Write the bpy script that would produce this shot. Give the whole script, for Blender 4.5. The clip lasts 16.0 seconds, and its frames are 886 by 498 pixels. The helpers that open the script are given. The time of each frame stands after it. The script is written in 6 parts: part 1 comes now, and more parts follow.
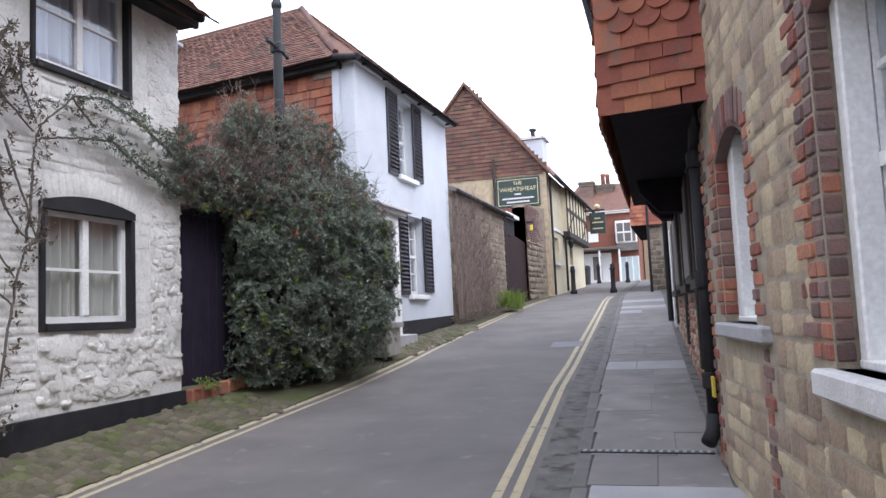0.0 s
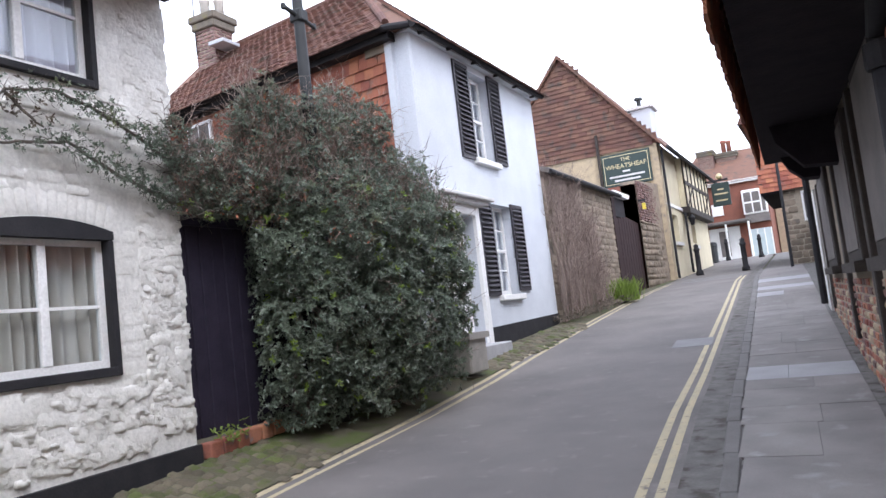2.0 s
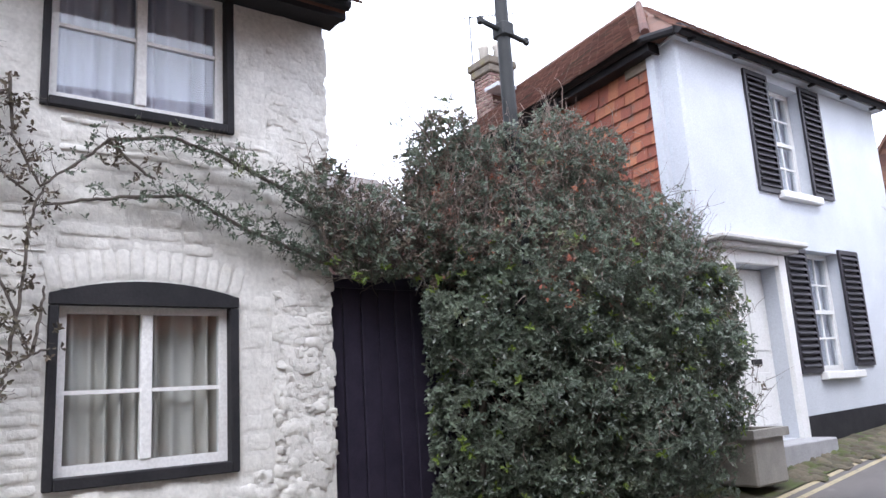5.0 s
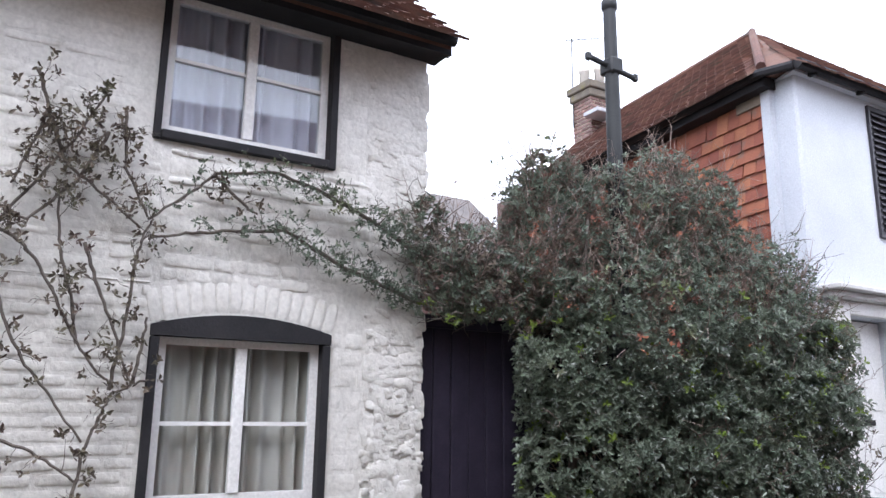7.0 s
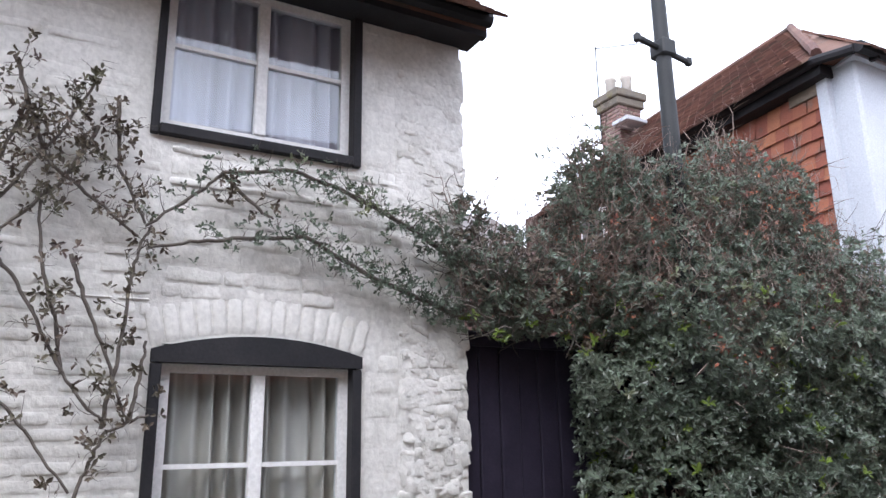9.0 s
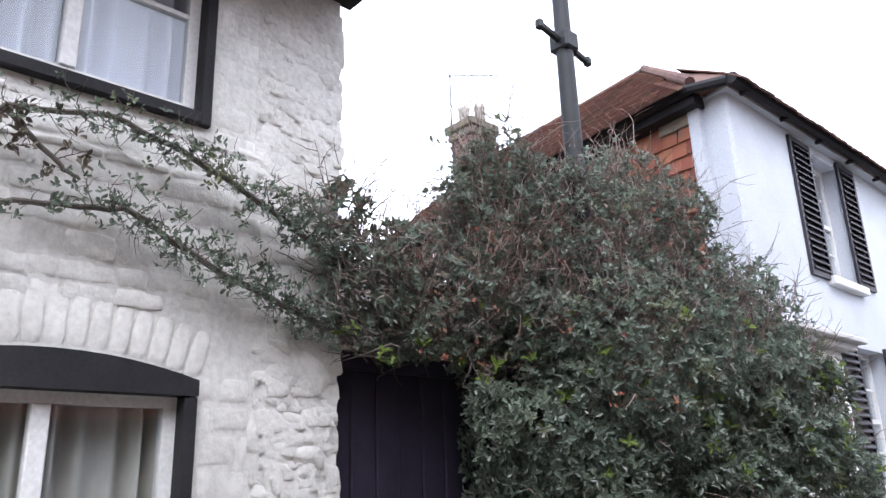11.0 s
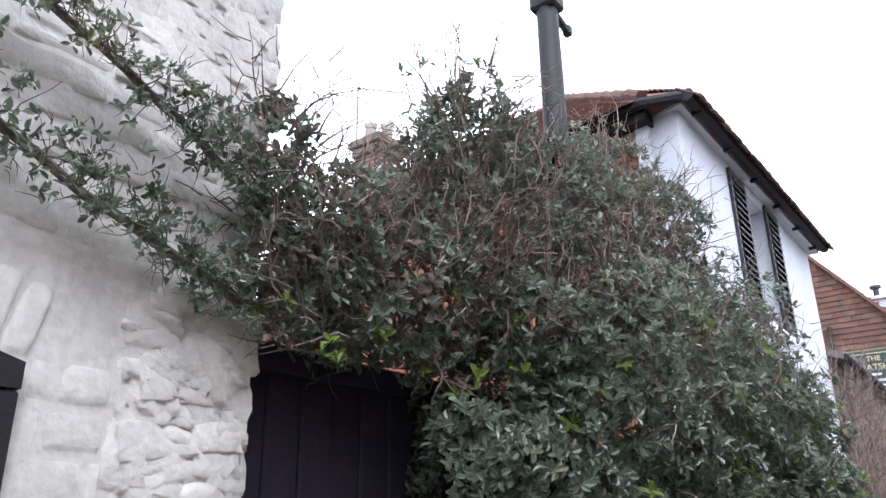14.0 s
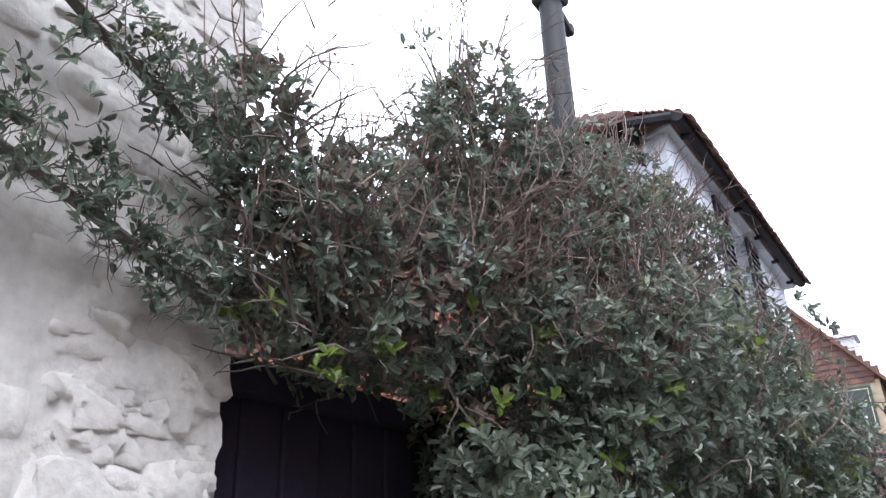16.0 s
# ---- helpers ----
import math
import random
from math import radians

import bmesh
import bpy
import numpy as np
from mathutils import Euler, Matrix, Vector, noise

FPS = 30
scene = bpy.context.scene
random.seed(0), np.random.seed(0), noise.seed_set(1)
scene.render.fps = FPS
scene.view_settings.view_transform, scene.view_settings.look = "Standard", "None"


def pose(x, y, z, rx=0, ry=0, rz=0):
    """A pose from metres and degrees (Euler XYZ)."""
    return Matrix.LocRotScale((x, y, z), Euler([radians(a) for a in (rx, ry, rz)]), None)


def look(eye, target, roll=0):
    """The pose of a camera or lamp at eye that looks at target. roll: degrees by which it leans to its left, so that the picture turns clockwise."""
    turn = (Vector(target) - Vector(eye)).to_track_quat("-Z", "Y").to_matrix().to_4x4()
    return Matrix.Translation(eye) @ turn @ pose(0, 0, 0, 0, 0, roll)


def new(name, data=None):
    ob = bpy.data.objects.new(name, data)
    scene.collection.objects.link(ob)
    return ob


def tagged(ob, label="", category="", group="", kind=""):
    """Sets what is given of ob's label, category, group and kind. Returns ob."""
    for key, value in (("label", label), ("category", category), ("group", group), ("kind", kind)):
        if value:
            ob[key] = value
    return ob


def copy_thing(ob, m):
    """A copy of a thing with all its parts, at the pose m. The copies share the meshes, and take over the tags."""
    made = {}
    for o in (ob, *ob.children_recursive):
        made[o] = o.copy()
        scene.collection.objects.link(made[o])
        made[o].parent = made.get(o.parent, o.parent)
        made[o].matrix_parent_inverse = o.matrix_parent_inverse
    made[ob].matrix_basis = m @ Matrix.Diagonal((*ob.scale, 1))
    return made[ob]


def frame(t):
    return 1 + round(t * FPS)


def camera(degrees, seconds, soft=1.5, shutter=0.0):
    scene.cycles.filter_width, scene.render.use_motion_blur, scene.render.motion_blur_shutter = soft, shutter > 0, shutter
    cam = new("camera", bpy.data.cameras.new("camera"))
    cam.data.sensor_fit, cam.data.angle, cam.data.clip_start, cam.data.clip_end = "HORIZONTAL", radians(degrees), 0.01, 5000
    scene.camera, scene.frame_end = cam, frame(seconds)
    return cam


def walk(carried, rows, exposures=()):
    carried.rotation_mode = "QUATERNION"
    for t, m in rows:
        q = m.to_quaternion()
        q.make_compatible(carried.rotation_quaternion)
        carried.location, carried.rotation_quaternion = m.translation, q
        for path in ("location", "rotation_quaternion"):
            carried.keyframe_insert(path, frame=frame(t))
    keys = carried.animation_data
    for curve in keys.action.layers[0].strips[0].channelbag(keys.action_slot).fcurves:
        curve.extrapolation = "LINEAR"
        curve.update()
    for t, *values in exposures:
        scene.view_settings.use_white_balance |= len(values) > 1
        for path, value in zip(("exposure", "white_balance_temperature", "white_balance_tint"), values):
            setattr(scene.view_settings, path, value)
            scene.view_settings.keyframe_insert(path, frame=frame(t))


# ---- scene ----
cam = camera(61.0, 16.0)
PATH = [
    (0, (0.032, -0.082, 1.34), (-0.583, 1.813, 1.514), -2.6),
    (0.5, (-0.035, 0.422, 1.374), (-0.649, 2.318, 1.542), -4.1),
    (1, (-0.066, 0.952, 1.409), (-0.749, 2.823, 1.583), -4.2),
    (1.5, (-0.112, 1.418, 1.439), (-0.828, 3.278, 1.606), -4.7),
    (2, (-0.172, 1.941, 1.495), (-1.075, 3.716, 1.676), -6.7),
    (2.5, (-0.136, 2.38, 1.51), (-1.118, 4.113, 1.688), -5.6),
    (3, (-0.164, 2.862, 1.539), (-1.189, 4.57, 1.72), -7.4),
    (3.5, (-0.177, 3.282, 1.584), (-1.409, 4.84, 1.818), -5.6),
    (4, (-0.276, 3.687, 1.635), (-1.608, 5.143, 1.957), -5.2),
    (4.5, (-0.309, 3.959, 1.653), (-1.722, 5.328, 2.011), -5.4),
    (5, (-0.316, 4.09, 1.722), (-1.876, 5.279, 2.112), -3.6),
    (7.5, (-0.529, 4.085, 1.988), (-2.223, 5.057, 2.42), 0.0),
    (8, (-0.722, 4.163, 1.962), (-2.438, 5.099, 2.382), -1.5),
    (8.5, (-0.897, 4.248, 1.967), (-2.6, 5.184, 2.437), -0.3),
    (9, (-1.124, 4.311, 1.985), (-2.813, 5.258, 2.485), -0.9),
    (9.5, (-1.37, 4.361, 1.991), (-2.949, 5.472, 2.513), -2.6),
    (12, (-2.545, 4.842, 2.047), (-3.887, 6.19, 2.664), -1.0),
    (12.5, (-2.701, 4.93, 2.045), (-4.007, 6.299, 2.693), -0.4),
    (13, (-2.908, 4.984, 2.059), (-4.183, 6.37, 2.73), -0.7),
    (13.5, (-3.082, 5.057, 2.069), (-4.273, 6.509, 2.757), -0.9),
    (14, (-3.23, 5.18, 2.07), (-4.352, 6.68, 2.772), -0.8),
    (14.5, (-3.367, 5.285, 2.065), (-4.471, 6.783, 2.797), -2.3),
    (15, (-3.498, 5.359, 2.095), (-4.601, 6.854, 2.835), -2.1),
    (15.5, (-3.625, 5.426, 2.121), (-4.681, 6.94, 2.891), -1.1),
    (16, (-3.675, 5.479, 2.123), (-4.677, 7.013, 2.924), -1.7),
]
walk(cam, [(t, look(eye, target, roll)) for t, eye, target, roll in PATH],
     [(0.0, 0.08, 6100, 15), (1.0, 0.16, 6100, 15), (3.0, 0.30, 6100, 15), (5.0, 0.33, 6100, 15), (8.0, 0.30, 6100, 15), (12.5, 0.34, 6100, 15), (16.0, 0.38, 6100, 15)])

# ---- light ----
world = bpy.data.worlds.new("overcast_sky")
scene.world = world
world.use_nodes = True
wn, wl = world.node_tree.nodes, world.node_tree.links
wn.clear()
sky = wn.new("ShaderNodeTexSky")
sky.sky_type, sky.sun_disc = "NISHITA", False
sky.sun_elevation, sky.sun_rotation = math.radians(52), math.radians(130)
sky.dust_density = 4.0
grey = wn.new("ShaderNodeHueSaturation")
grey.inputs["Saturation"].default_value = 0.12
cloud = wn.new("ShaderNodeMix")
cloud.data_type = "RGBA"
cloud.inputs[0].default_value = 0.72
cloud.inputs[7].default_value = (9.2, 9.7, 10.75, 1)
back = wn.new("ShaderNodeBackground")
back.inputs["Strength"].default_value = 0.29
wout = wn.new("ShaderNodeOutputWorld")
wl.new(sky.outputs[0], grey.inputs["Color"])
wl.new(grey.outputs[0], cloud.inputs[6])
wl.new(cloud.outputs[2], back.inputs[0])
wl.new(back.outputs[0], wout.inputs[0])
sun_data = bpy.data.lights.new("sun", "SUN")
sun_data.energy, sun_data.angle, sun_data.color = 1.1, math.radians(25), (1.0, 0.97, 0.92)
sun = new("sun", sun_data)
sun.matrix_basis = look((5.5, -4.5, 9), (0, 0, 0))
scene.view_settings.exposure = 0.0

# ---- materials ----
def mat(name, a, b, scale=6.0, rough=0.85, bump=0.25, fine=70.0, rnd=0.0, metal=0.0, spot=None, spot_at=0.62, spot_scale=3.0, hue=0.0, depth=0.01, spec=0.5):
    m = bpy.data.materials.new(name)
    m.use_nodes = True
    n, l = m.node_tree.nodes, m.node_tree.links
    bsdf = n["Principled BSDF"]
    bsdf.inputs["Roughness"].default_value = rough
    bsdf.inputs["Metallic"].default_value = metal
    bsdf.inputs["Specular IOR Level"].default_value = spec
    geo = n.new("ShaderNodeNewGeometry")
    info = n.new("ShaderNodeObjectInfo")
    big = n.new("ShaderNodeTexNoise")
    big.inputs["Scale"].default_value, big.inputs["Detail"].default_value = scale, 6
    l.new(geo.outputs["Position"], big.inputs["Vector"])
    small = n.new("ShaderNodeTexNoise")
    small.inputs["Scale"].default_value, small.inputs["Detail"].default_value = fine, 4
    l.new(geo.outputs["Position"], small.inputs["Vector"])
    ramp = n.new("ShaderNodeMapRange")
    ramp.inputs["From Min"].default_value, ramp.inputs["From Max"].default_value = 0.3, 0.7
    l.new(big.outputs["Fac"], ramp.inputs["Value"])
    mix = n.new("ShaderNodeMix")
    mix.data_type = "RGBA"
    mix.inputs[6].default_value, mix.inputs[7].default_value = (*a, 1), (*b, 1)
    l.new(ramp.outputs[0], mix.inputs[0])
    colour = mix.outputs[2]
    if spot:
        sp = n.new("ShaderNodeTexNoise")
        sp.inputs["Scale"].default_value, sp.inputs["Detail"].default_value = spot_scale, 8
        l.new(geo.outputs["Position"], sp.inputs["Vector"])
        sr = n.new("ShaderNodeMapRange")
        sr.inputs["From Min"].default_value, sr.inputs["From Max"].default_value = spot_at, spot_at + 0.12
        l.new(sp.outputs["Fac"], sr.inputs["Value"])
        sm = n.new("ShaderNodeMix")
        sm.data_type = "RGBA"
        sm.inputs[7].default_value = (*spot, 1)
        l.new(sr.outputs[0], sm.inputs[0])
        l.new(colour, sm.inputs[6])
        colour = sm.outputs[2]
    hsv = n.new("ShaderNodeHueSaturation")
    l.new(colour, hsv.inputs["Color"])
    grain = n.new("ShaderNodeMath")
    grain.operation = "MULTIPLY_ADD"
    l.new(small.outputs["Fac"], grain.inputs[0])
    grain.inputs[1].default_value, grain.inputs[2].default_value = 0.5, 0.75
    value = grain.outputs[0]
    if rnd:
        both = n.new("ShaderNodeMath")
        both.operation = "ADD"
        l.new(info.outputs["Random"], both.inputs[0])
        l.new(geo.outputs["Random Per Island"], both.inputs[1])
        one = n.new("ShaderNodeMath")
        one.operation = "FRACT"
        l.new(both.outputs[0], one.inputs[0])
        vary = n.new("ShaderNodeMath")
        vary.operation = "MULTIPLY_ADD"
        l.new(one.outputs[0], vary.inputs[0])
        vary.inputs[1].default_value, vary.inputs[2].default_value = 2 * rnd, 1 - rnd
        prod = n.new("ShaderNodeMath")
        prod.operation = "MULTIPLY"
        l.new(value, prod.inputs[0])
        l.new(vary.outputs[0], prod.inputs[1])
        value = prod.outputs[0]
        if hue:
            turn = n.new("ShaderNodeMath")
            turn.operation = "MULTIPLY_ADD"
            l.new(one.outputs[0], turn.inputs[0])
            turn.inputs[1].default_value, turn.inputs[2].default_value = hue, 0.5 - hue / 2
            l.new(turn.outputs[0], hsv.inputs["Hue"])
    l.new(value, hsv.inputs["Value"])
    l.new(hsv.outputs[0], bsdf.inputs["Base Color"])
    if bump:
        height = n.new("ShaderNodeMath")
        height.operation = "ADD"
        l.new(small.outputs["Fac"], height.inputs[0])
        l.new(big.outputs["Fac"], height.inputs[1])
        bp = n.new("ShaderNodeBump")
        bp.inputs["Strength"].default_value, bp.inputs["Distance"].default_value = bump, depth
        l.new(height.outputs[0], bp.inputs["Height"])
        l.new(bp.outputs[0], bsdf.inputs["Normal"])
    return m


def glass_mat(name, tint=(0.9, 0.93, 0.95)):
    m = bpy.data.materials.new(name)
    m.use_nodes = True
    n, l = m.node_tree.nodes, m.node_tree.links
    n.clear()
    out, clear, gloss, mixer, facing = (n.new("ShaderNodeOutputMaterial"), n.new("ShaderNodeBsdfTransparent"), n.new("ShaderNodeBsdfGlossy"),
                                      n.new("ShaderNodeMixShader"), n.new("ShaderNodeLayerWeight"))
    clear.inputs[0].default_value = (*tint, 1)
    gloss.inputs["Roughness"].default_value = 0.03
    facing.inputs["Blend"].default_value = 0.5
    power, scaled = n.new("ShaderNodeMath"), n.new("ShaderNodeMath")
    power.operation, scaled.operation = "POWER", "MULTIPLY_ADD"
    power.inputs[1].default_value = 4.0
    scaled.inputs[1].default_value, scaled.inputs[2].default_value = 0.9, 0.07
    l.new(facing.outputs["Facing"], power.inputs[0])
    l.new(power.outputs[0], scaled.inputs[0])
    l.new(scaled.outputs[0], mixer.inputs[0])
    l.new(clear.outputs[0], mixer.inputs[1])
    l.new(gloss.outputs[0], mixer.inputs[2])
    l.new(mixer.outputs[0], out.inputs[0])
    return m


M_WHITE_STONE = mat("painted_stone", (0.72, 0.71, 0.675), (0.62, 0.61, 0.57), 3.5, 0.7, 0.42, 34, 0.05, spot=(0.60, 0.58, 0.52), spot_at=0.66, spot_scale=7, depth=0.012)
M_WHITE_RENDER = mat("white_render", (0.57, 0.60, 0.64), (0.51, 0.54, 0.585), 2.0, 0.8, 0.2, 60, spot=(0.62, 0.62, 0.62), spot_at=0.72)
M_WHITE_PAINT = mat("white_gloss_paint", (0.82, 0.82, 0.81), (0.76, 0.76, 0.74), 5, 0.35, 0.05, 50)
M_BLACK_PAINT = mat("black_paint", (0.020, 0.020, 0.023), (0.032, 0.031, 0.034), 5, 0.7, 0.2, 60, spec=0.2)
M_BLACK_WOOD = mat("black_tarred_wood", (0.018, 0.015, 0.027), (0.028, 0.023, 0.040), 6, 0.7, 0.3, 60, spec=0.25)
M_SHUTTER = mat("shutter_paint", (0.022, 0.020, 0.026), (0.035, 0.032, 0.04), 8, 0.45, 0.1, 60)
M_TILE = mat("clay_tile", (0.34, 0.118, 0.066), (0.26, 0.092, 0.056), 5, 0.85, 0.3, 60, 0.28, spot=(0.20, 0.12, 0.09), spot_at=0.6, spot_scale=5, hue=0.02)
M_TILE_ROOF = mat("weathered_roof_tile", (0.175, 0.085, 0.062), (0.13, 0.069, 0.054), 2.2, 0.9, 0.4, 50, 0.3, spot=(0.085, 0.065, 0.045), spot_at=0.55, spot_scale=2.6, hue=0.02)
M_TILE_DARK = mat("old_brown_tile", (0.145, 0.07, 0.05), (0.105, 0.056, 0.043), 2.0, 0.9, 0.4, 50, 0.25, spot=(0.075, 0.052, 0.043), spot_at=0.55, hue=0.02)
M_SLATE = mat("grey_slate", (0.12, 0.11, 0.105), (0.17, 0.15, 0.14), 3, 0.8, 0.3, 50, 0.2)
M_SOFFIT = mat("dark_soffit_board", (0.016, 0.013, 0.017), (0.024, 0.020, 0.024), 6, 0.9, 0.3, 50, spec=0.08)
M_BRICK = mat("red_brick", (0.34, 0.125, 0.08), (0.25, 0.10, 0.075), 9, 0.9, 0.5, 90, 0.38, spot=(0.17, 0.14, 0.14), spot_at=0.58, spot_scale=9, hue=0.03)
M_BRICK_DARK = mat("dark_burnt_brick", (0.20, 0.105, 0.085), (0.15, 0.105, 0.10), 9, 0.8, 0.4, 90, 0.3)
M_MORTAR = mat("lime_mortar", (0.37, 0.315, 0.24), (0.27, 0.23, 0.18), 12, 0.95, 0.6, 120)
M_STONE = mat("sandstone", (0.42, 0.325, 0.22), (0.32, 0.255, 0.18), 6, 0.9, 0.5, 45, 0.32, spot=(0.24, 0.20, 0.165), spot_at=0.6, spot_scale=6, hue=0.035, depth=0.012)
M_STONE_GREY = mat("grey_rubble", (0.25, 0.20, 0.15), (0.18, 0.145, 0.11), 4, 0.95, 0.7, 40, 0.25, spot=(0.13, 0.11, 0.09), spot_at=0.58, depth=0.02)
M_STONE_SILL = mat("painted_sill", (0.62, 0.61, 0.60), (0.52, 0.51, 0.50), 6, 0.8, 0.3, 70)
M_STONE_SILL_GREY = mat("grey_sill", (0.40, 0.40, 0.41), (0.33, 0.33, 0.34), 6, 0.8, 0.3, 70)
M_CREAM = mat("cream_render", (0.66, 0.60, 0.43), (0.58, 0.52, 0.37), 2, 0.9, 0.3, 40)
M_TIMBER = mat("dark_timber", (0.025, 0.02, 0.017), (0.045, 0.035, 0.03), 6, 0.8, 0.4, 40)
M_DOOR_BROWN = mat("dark_brown_door", (0.022, 0.011, 0.012), (0.034, 0.018, 0.018), 5, 0.7, 0.1, 50, spec=0.2)
M_BRICK_FAR = mat("dull_red_brick", (0.23, 0.085, 0.055), (0.17, 0.07, 0.05), 3, 0.9, 0.3, 30)
M_ASPHALT = mat("asphalt", (0.176, 0.162, 0.153), (0.118, 0.110, 0.105), 1.1, 0.85, 0.5, 160, spot=(0.20, 0.185, 0.176), spot_at=0.61, spot_scale=5.5, depth=0.008)
M_PATCH = mat("pale_road_patch", (0.22, 0.22, 0.225), (0.18, 0.18, 0.185), 4, 0.9, 0.3, 120)
M_GUTTER = mat("gutter_dirt", (0.10, 0.096, 0.09), (0.16, 0.152, 0.145), 7, 0.95, 0.6, 60, spot=(0.055, 0.05, 0.04), spot_at=0.54, spot_scale=6)
M_SLAB = mat("pavement_slab", (0.225, 0.21, 0.202), (0.165, 0.154, 0.149), 2.2, 0.85, 0.35, 120, 0.10, spot=(0.26, 0.257, 0.25), spot_at=0.62, spot_scale=4)
M_SLAB_PALE = mat("pale_slab", (0.33, 0.33, 0.34), (0.28, 0.28, 0.29), 3, 0.85, 0.3, 120, 0.06)
M_KERB = mat("kerb_stone", (0.16, 0.155, 0.15), (0.12, 0.115, 0.11), 4, 0.9, 0.4, 90, 0.12)
M_YELLOW = mat("worn_yellow_line", (0.47, 0.40, 0.25), (0.39, 0.345, 0.245), 7, 0.85, 0.3, 140, spot=(0.16, 0.15, 0.13), spot_at=0.60, spot_scale=16)
M_EARTH = mat("mossy_earth", (0.07, 0.065, 0.04), (0.10, 0.09, 0.06), 4, 0.95, 0.6, 60, spot=(0.07, 0.09, 0.025), spot_at=0.5, spot_scale=3)
M_COBBLE = mat("mossy_cobble", (0.135, 0.112, 0.078), (0.085, 0.075, 0.052), 6, 0.9, 0.5, 60, 0.3, spot=(0.07, 0.085, 0.025), spot_at=0.5, spot_scale=3.5)
M_LEAF = mat("evergreen_leaf", (0.120, 0.155, 0.115), (0.175, 0.210, 0.155), 2.5, 0.30, 0.0, 20, 0.5, spot=(0.22, 0.235, 0.11), spot_at=0.6, spot_scale=1.6, hue=0.04, spec=0.9)
M_LEAF_DRY = mat("dull_leaf", (0.16, 0.15, 0.12), (0.21, 0.16, 0.13), 4, 0.6, 0.0, 20, 0.4, hue=0.05)
M_LEAF_BRIGHT = mat("bright_leaf", (0.16, 0.24, 0.04), (0.20, 0.27, 0.06), 4, 0.5, 0.0, 20, 0.25)


def let_through(m, share):
    """Leaves let part of the light through."""
    n, l = m.node_tree.nodes, m.node_tree.links
    bsdf, out = n["Principled BSDF"], n["Material Output"]
    thin, mixer = n.new("ShaderNodeBsdfTranslucent"), n.new("ShaderNodeMixShader")
    mixer.inputs[0].default_value = share
    l.new(bsdf.inputs["Base Color"].links[0].from_socket, thin.inputs[0])
    l.new(bsdf.outputs[0], mixer.inputs[1])
    l.new(thin.outputs[0], mixer.inputs[2])
    l.new(mixer.outputs[0], out.inputs[0])


for leaf_material in (M_LEAF, M_LEAF_DRY, M_LEAF_BRIGHT):
    let_through(leaf_material, 0.45)
M_TWIG = mat("brown_twig", (0.22, 0.165, 0.145), (0.30, 0.235, 0.20), 9, 0.9, 0.3, 60, 0.3)
M_STEM = mat("grey_stem", (0.10, 0.085, 0.075), (0.15, 0.13, 0.11), 9, 0.9, 0.4, 60)
M_IRON = mat("dark_iron_paint", (0.018, 0.021, 0.023), (0.027, 0.03, 0.032), 5, 0.6, 0.1, 60)
M_CURTAIN = mat("net_curtain", (0.80, 0.78, 0.83), (0.67, 0.65, 0.72), 3, 0.9, 0.0, 80)
M_CURTAIN_CREAM = mat("cream_curtain", (0.64, 0.60, 0.53), (0.54, 0.50, 0.44), 3, 0.9, 0.0, 80)
# dark grey that puts the unlit room's shade into the colour
M_ROOM = mat("room_dimness_in_colour", (0.10, 0.095, 0.09), (0.08, 0.075, 0.07), 2, 0.9, 0.0, 30)
M_SIGN = mat("green_sign_paint", (0.016, 0.034, 0.031), (0.022, 0.042, 0.038), 4, 0.5, 0.05, 50)
M_GOLD = mat("gold_lettering", (0.60, 0.52, 0.30), (0.55, 0.47, 0.27), 4, 0.5, 0.0, 50)
M_TUB = mat("stone_tub", (0.36, 0.34, 0.31), (0.27, 0.26, 0.235), 5, 0.9, 0.5, 70)
M_LEAD = mat("lead_flashing", (0.45, 0.47, 0.50), (0.36, 0.38, 0.41), 5, 0.6, 0.2, 50)
M_POT = mat("pale_chimney_pot", (0.62, 0.58, 0.52), (0.52, 0.48, 0.42), 6, 0.85, 0.2, 60)
M_POT_RED = mat("red_chimney_pot", (0.33, 0.13, 0.09), (0.25, 0.10, 0.07), 6, 0.85, 0.2, 60)
M_YELLOW_SIGN = mat("yellow_plate", (0.62, 0.47, 0.05), (0.55, 0.42, 0.05), 6, 0.5, 0.0, 50)
M_PALE_BLUE = mat("pale_blue_panel", (0.50, 0.58, 0.60), (0.45, 0.53, 0.55), 4, 0.5, 0.0, 40)
M_GLASS = glass_mat("window_glass")

# ---- helpers ----
def gz(y):
    """Height of the street's surface, which climbs along y."""
    return 0.2 + 0.06 * min(y, 44.0)


def along(pts, v):
    """Straight-line reading of (place, value) pairs."""
    for (a, va), (b, vb) in zip(pts, pts[1:]):
        if v <= b:
            break
    return va + (vb - va) * (min(max(v, pts[0][0]), pts[-1][0]) - a) / (b - a)


def gd(x, y):
    """Height of the ground: the lane lies lower than the bank in front of the cottages, less so further up."""
    fall = along([(-5.2, -0.04), (-4.9, -0.06), (-4.4, -0.18), (-4.2, -0.22), (-3.3, -0.25), (-1.0, -0.27), (2.0, -0.27)], x)
    return gz(y) + fall * along([(11.0, 1.0), (23.0, 0.0)], y)


def tilt_at(x, y):
    """Slope of the ground along the lane, in degrees."""
    return math.degrees(math.atan((gd(x, y + 0.4) - gd(x, y - 0.4)) / 0.8))


def thing(name, at, label, category, group="", kind=""):
    ob = new(name)
    ob.empty_display_size = 0.1
    ob.location = at
    return tagged(ob, label, category, group, kind)


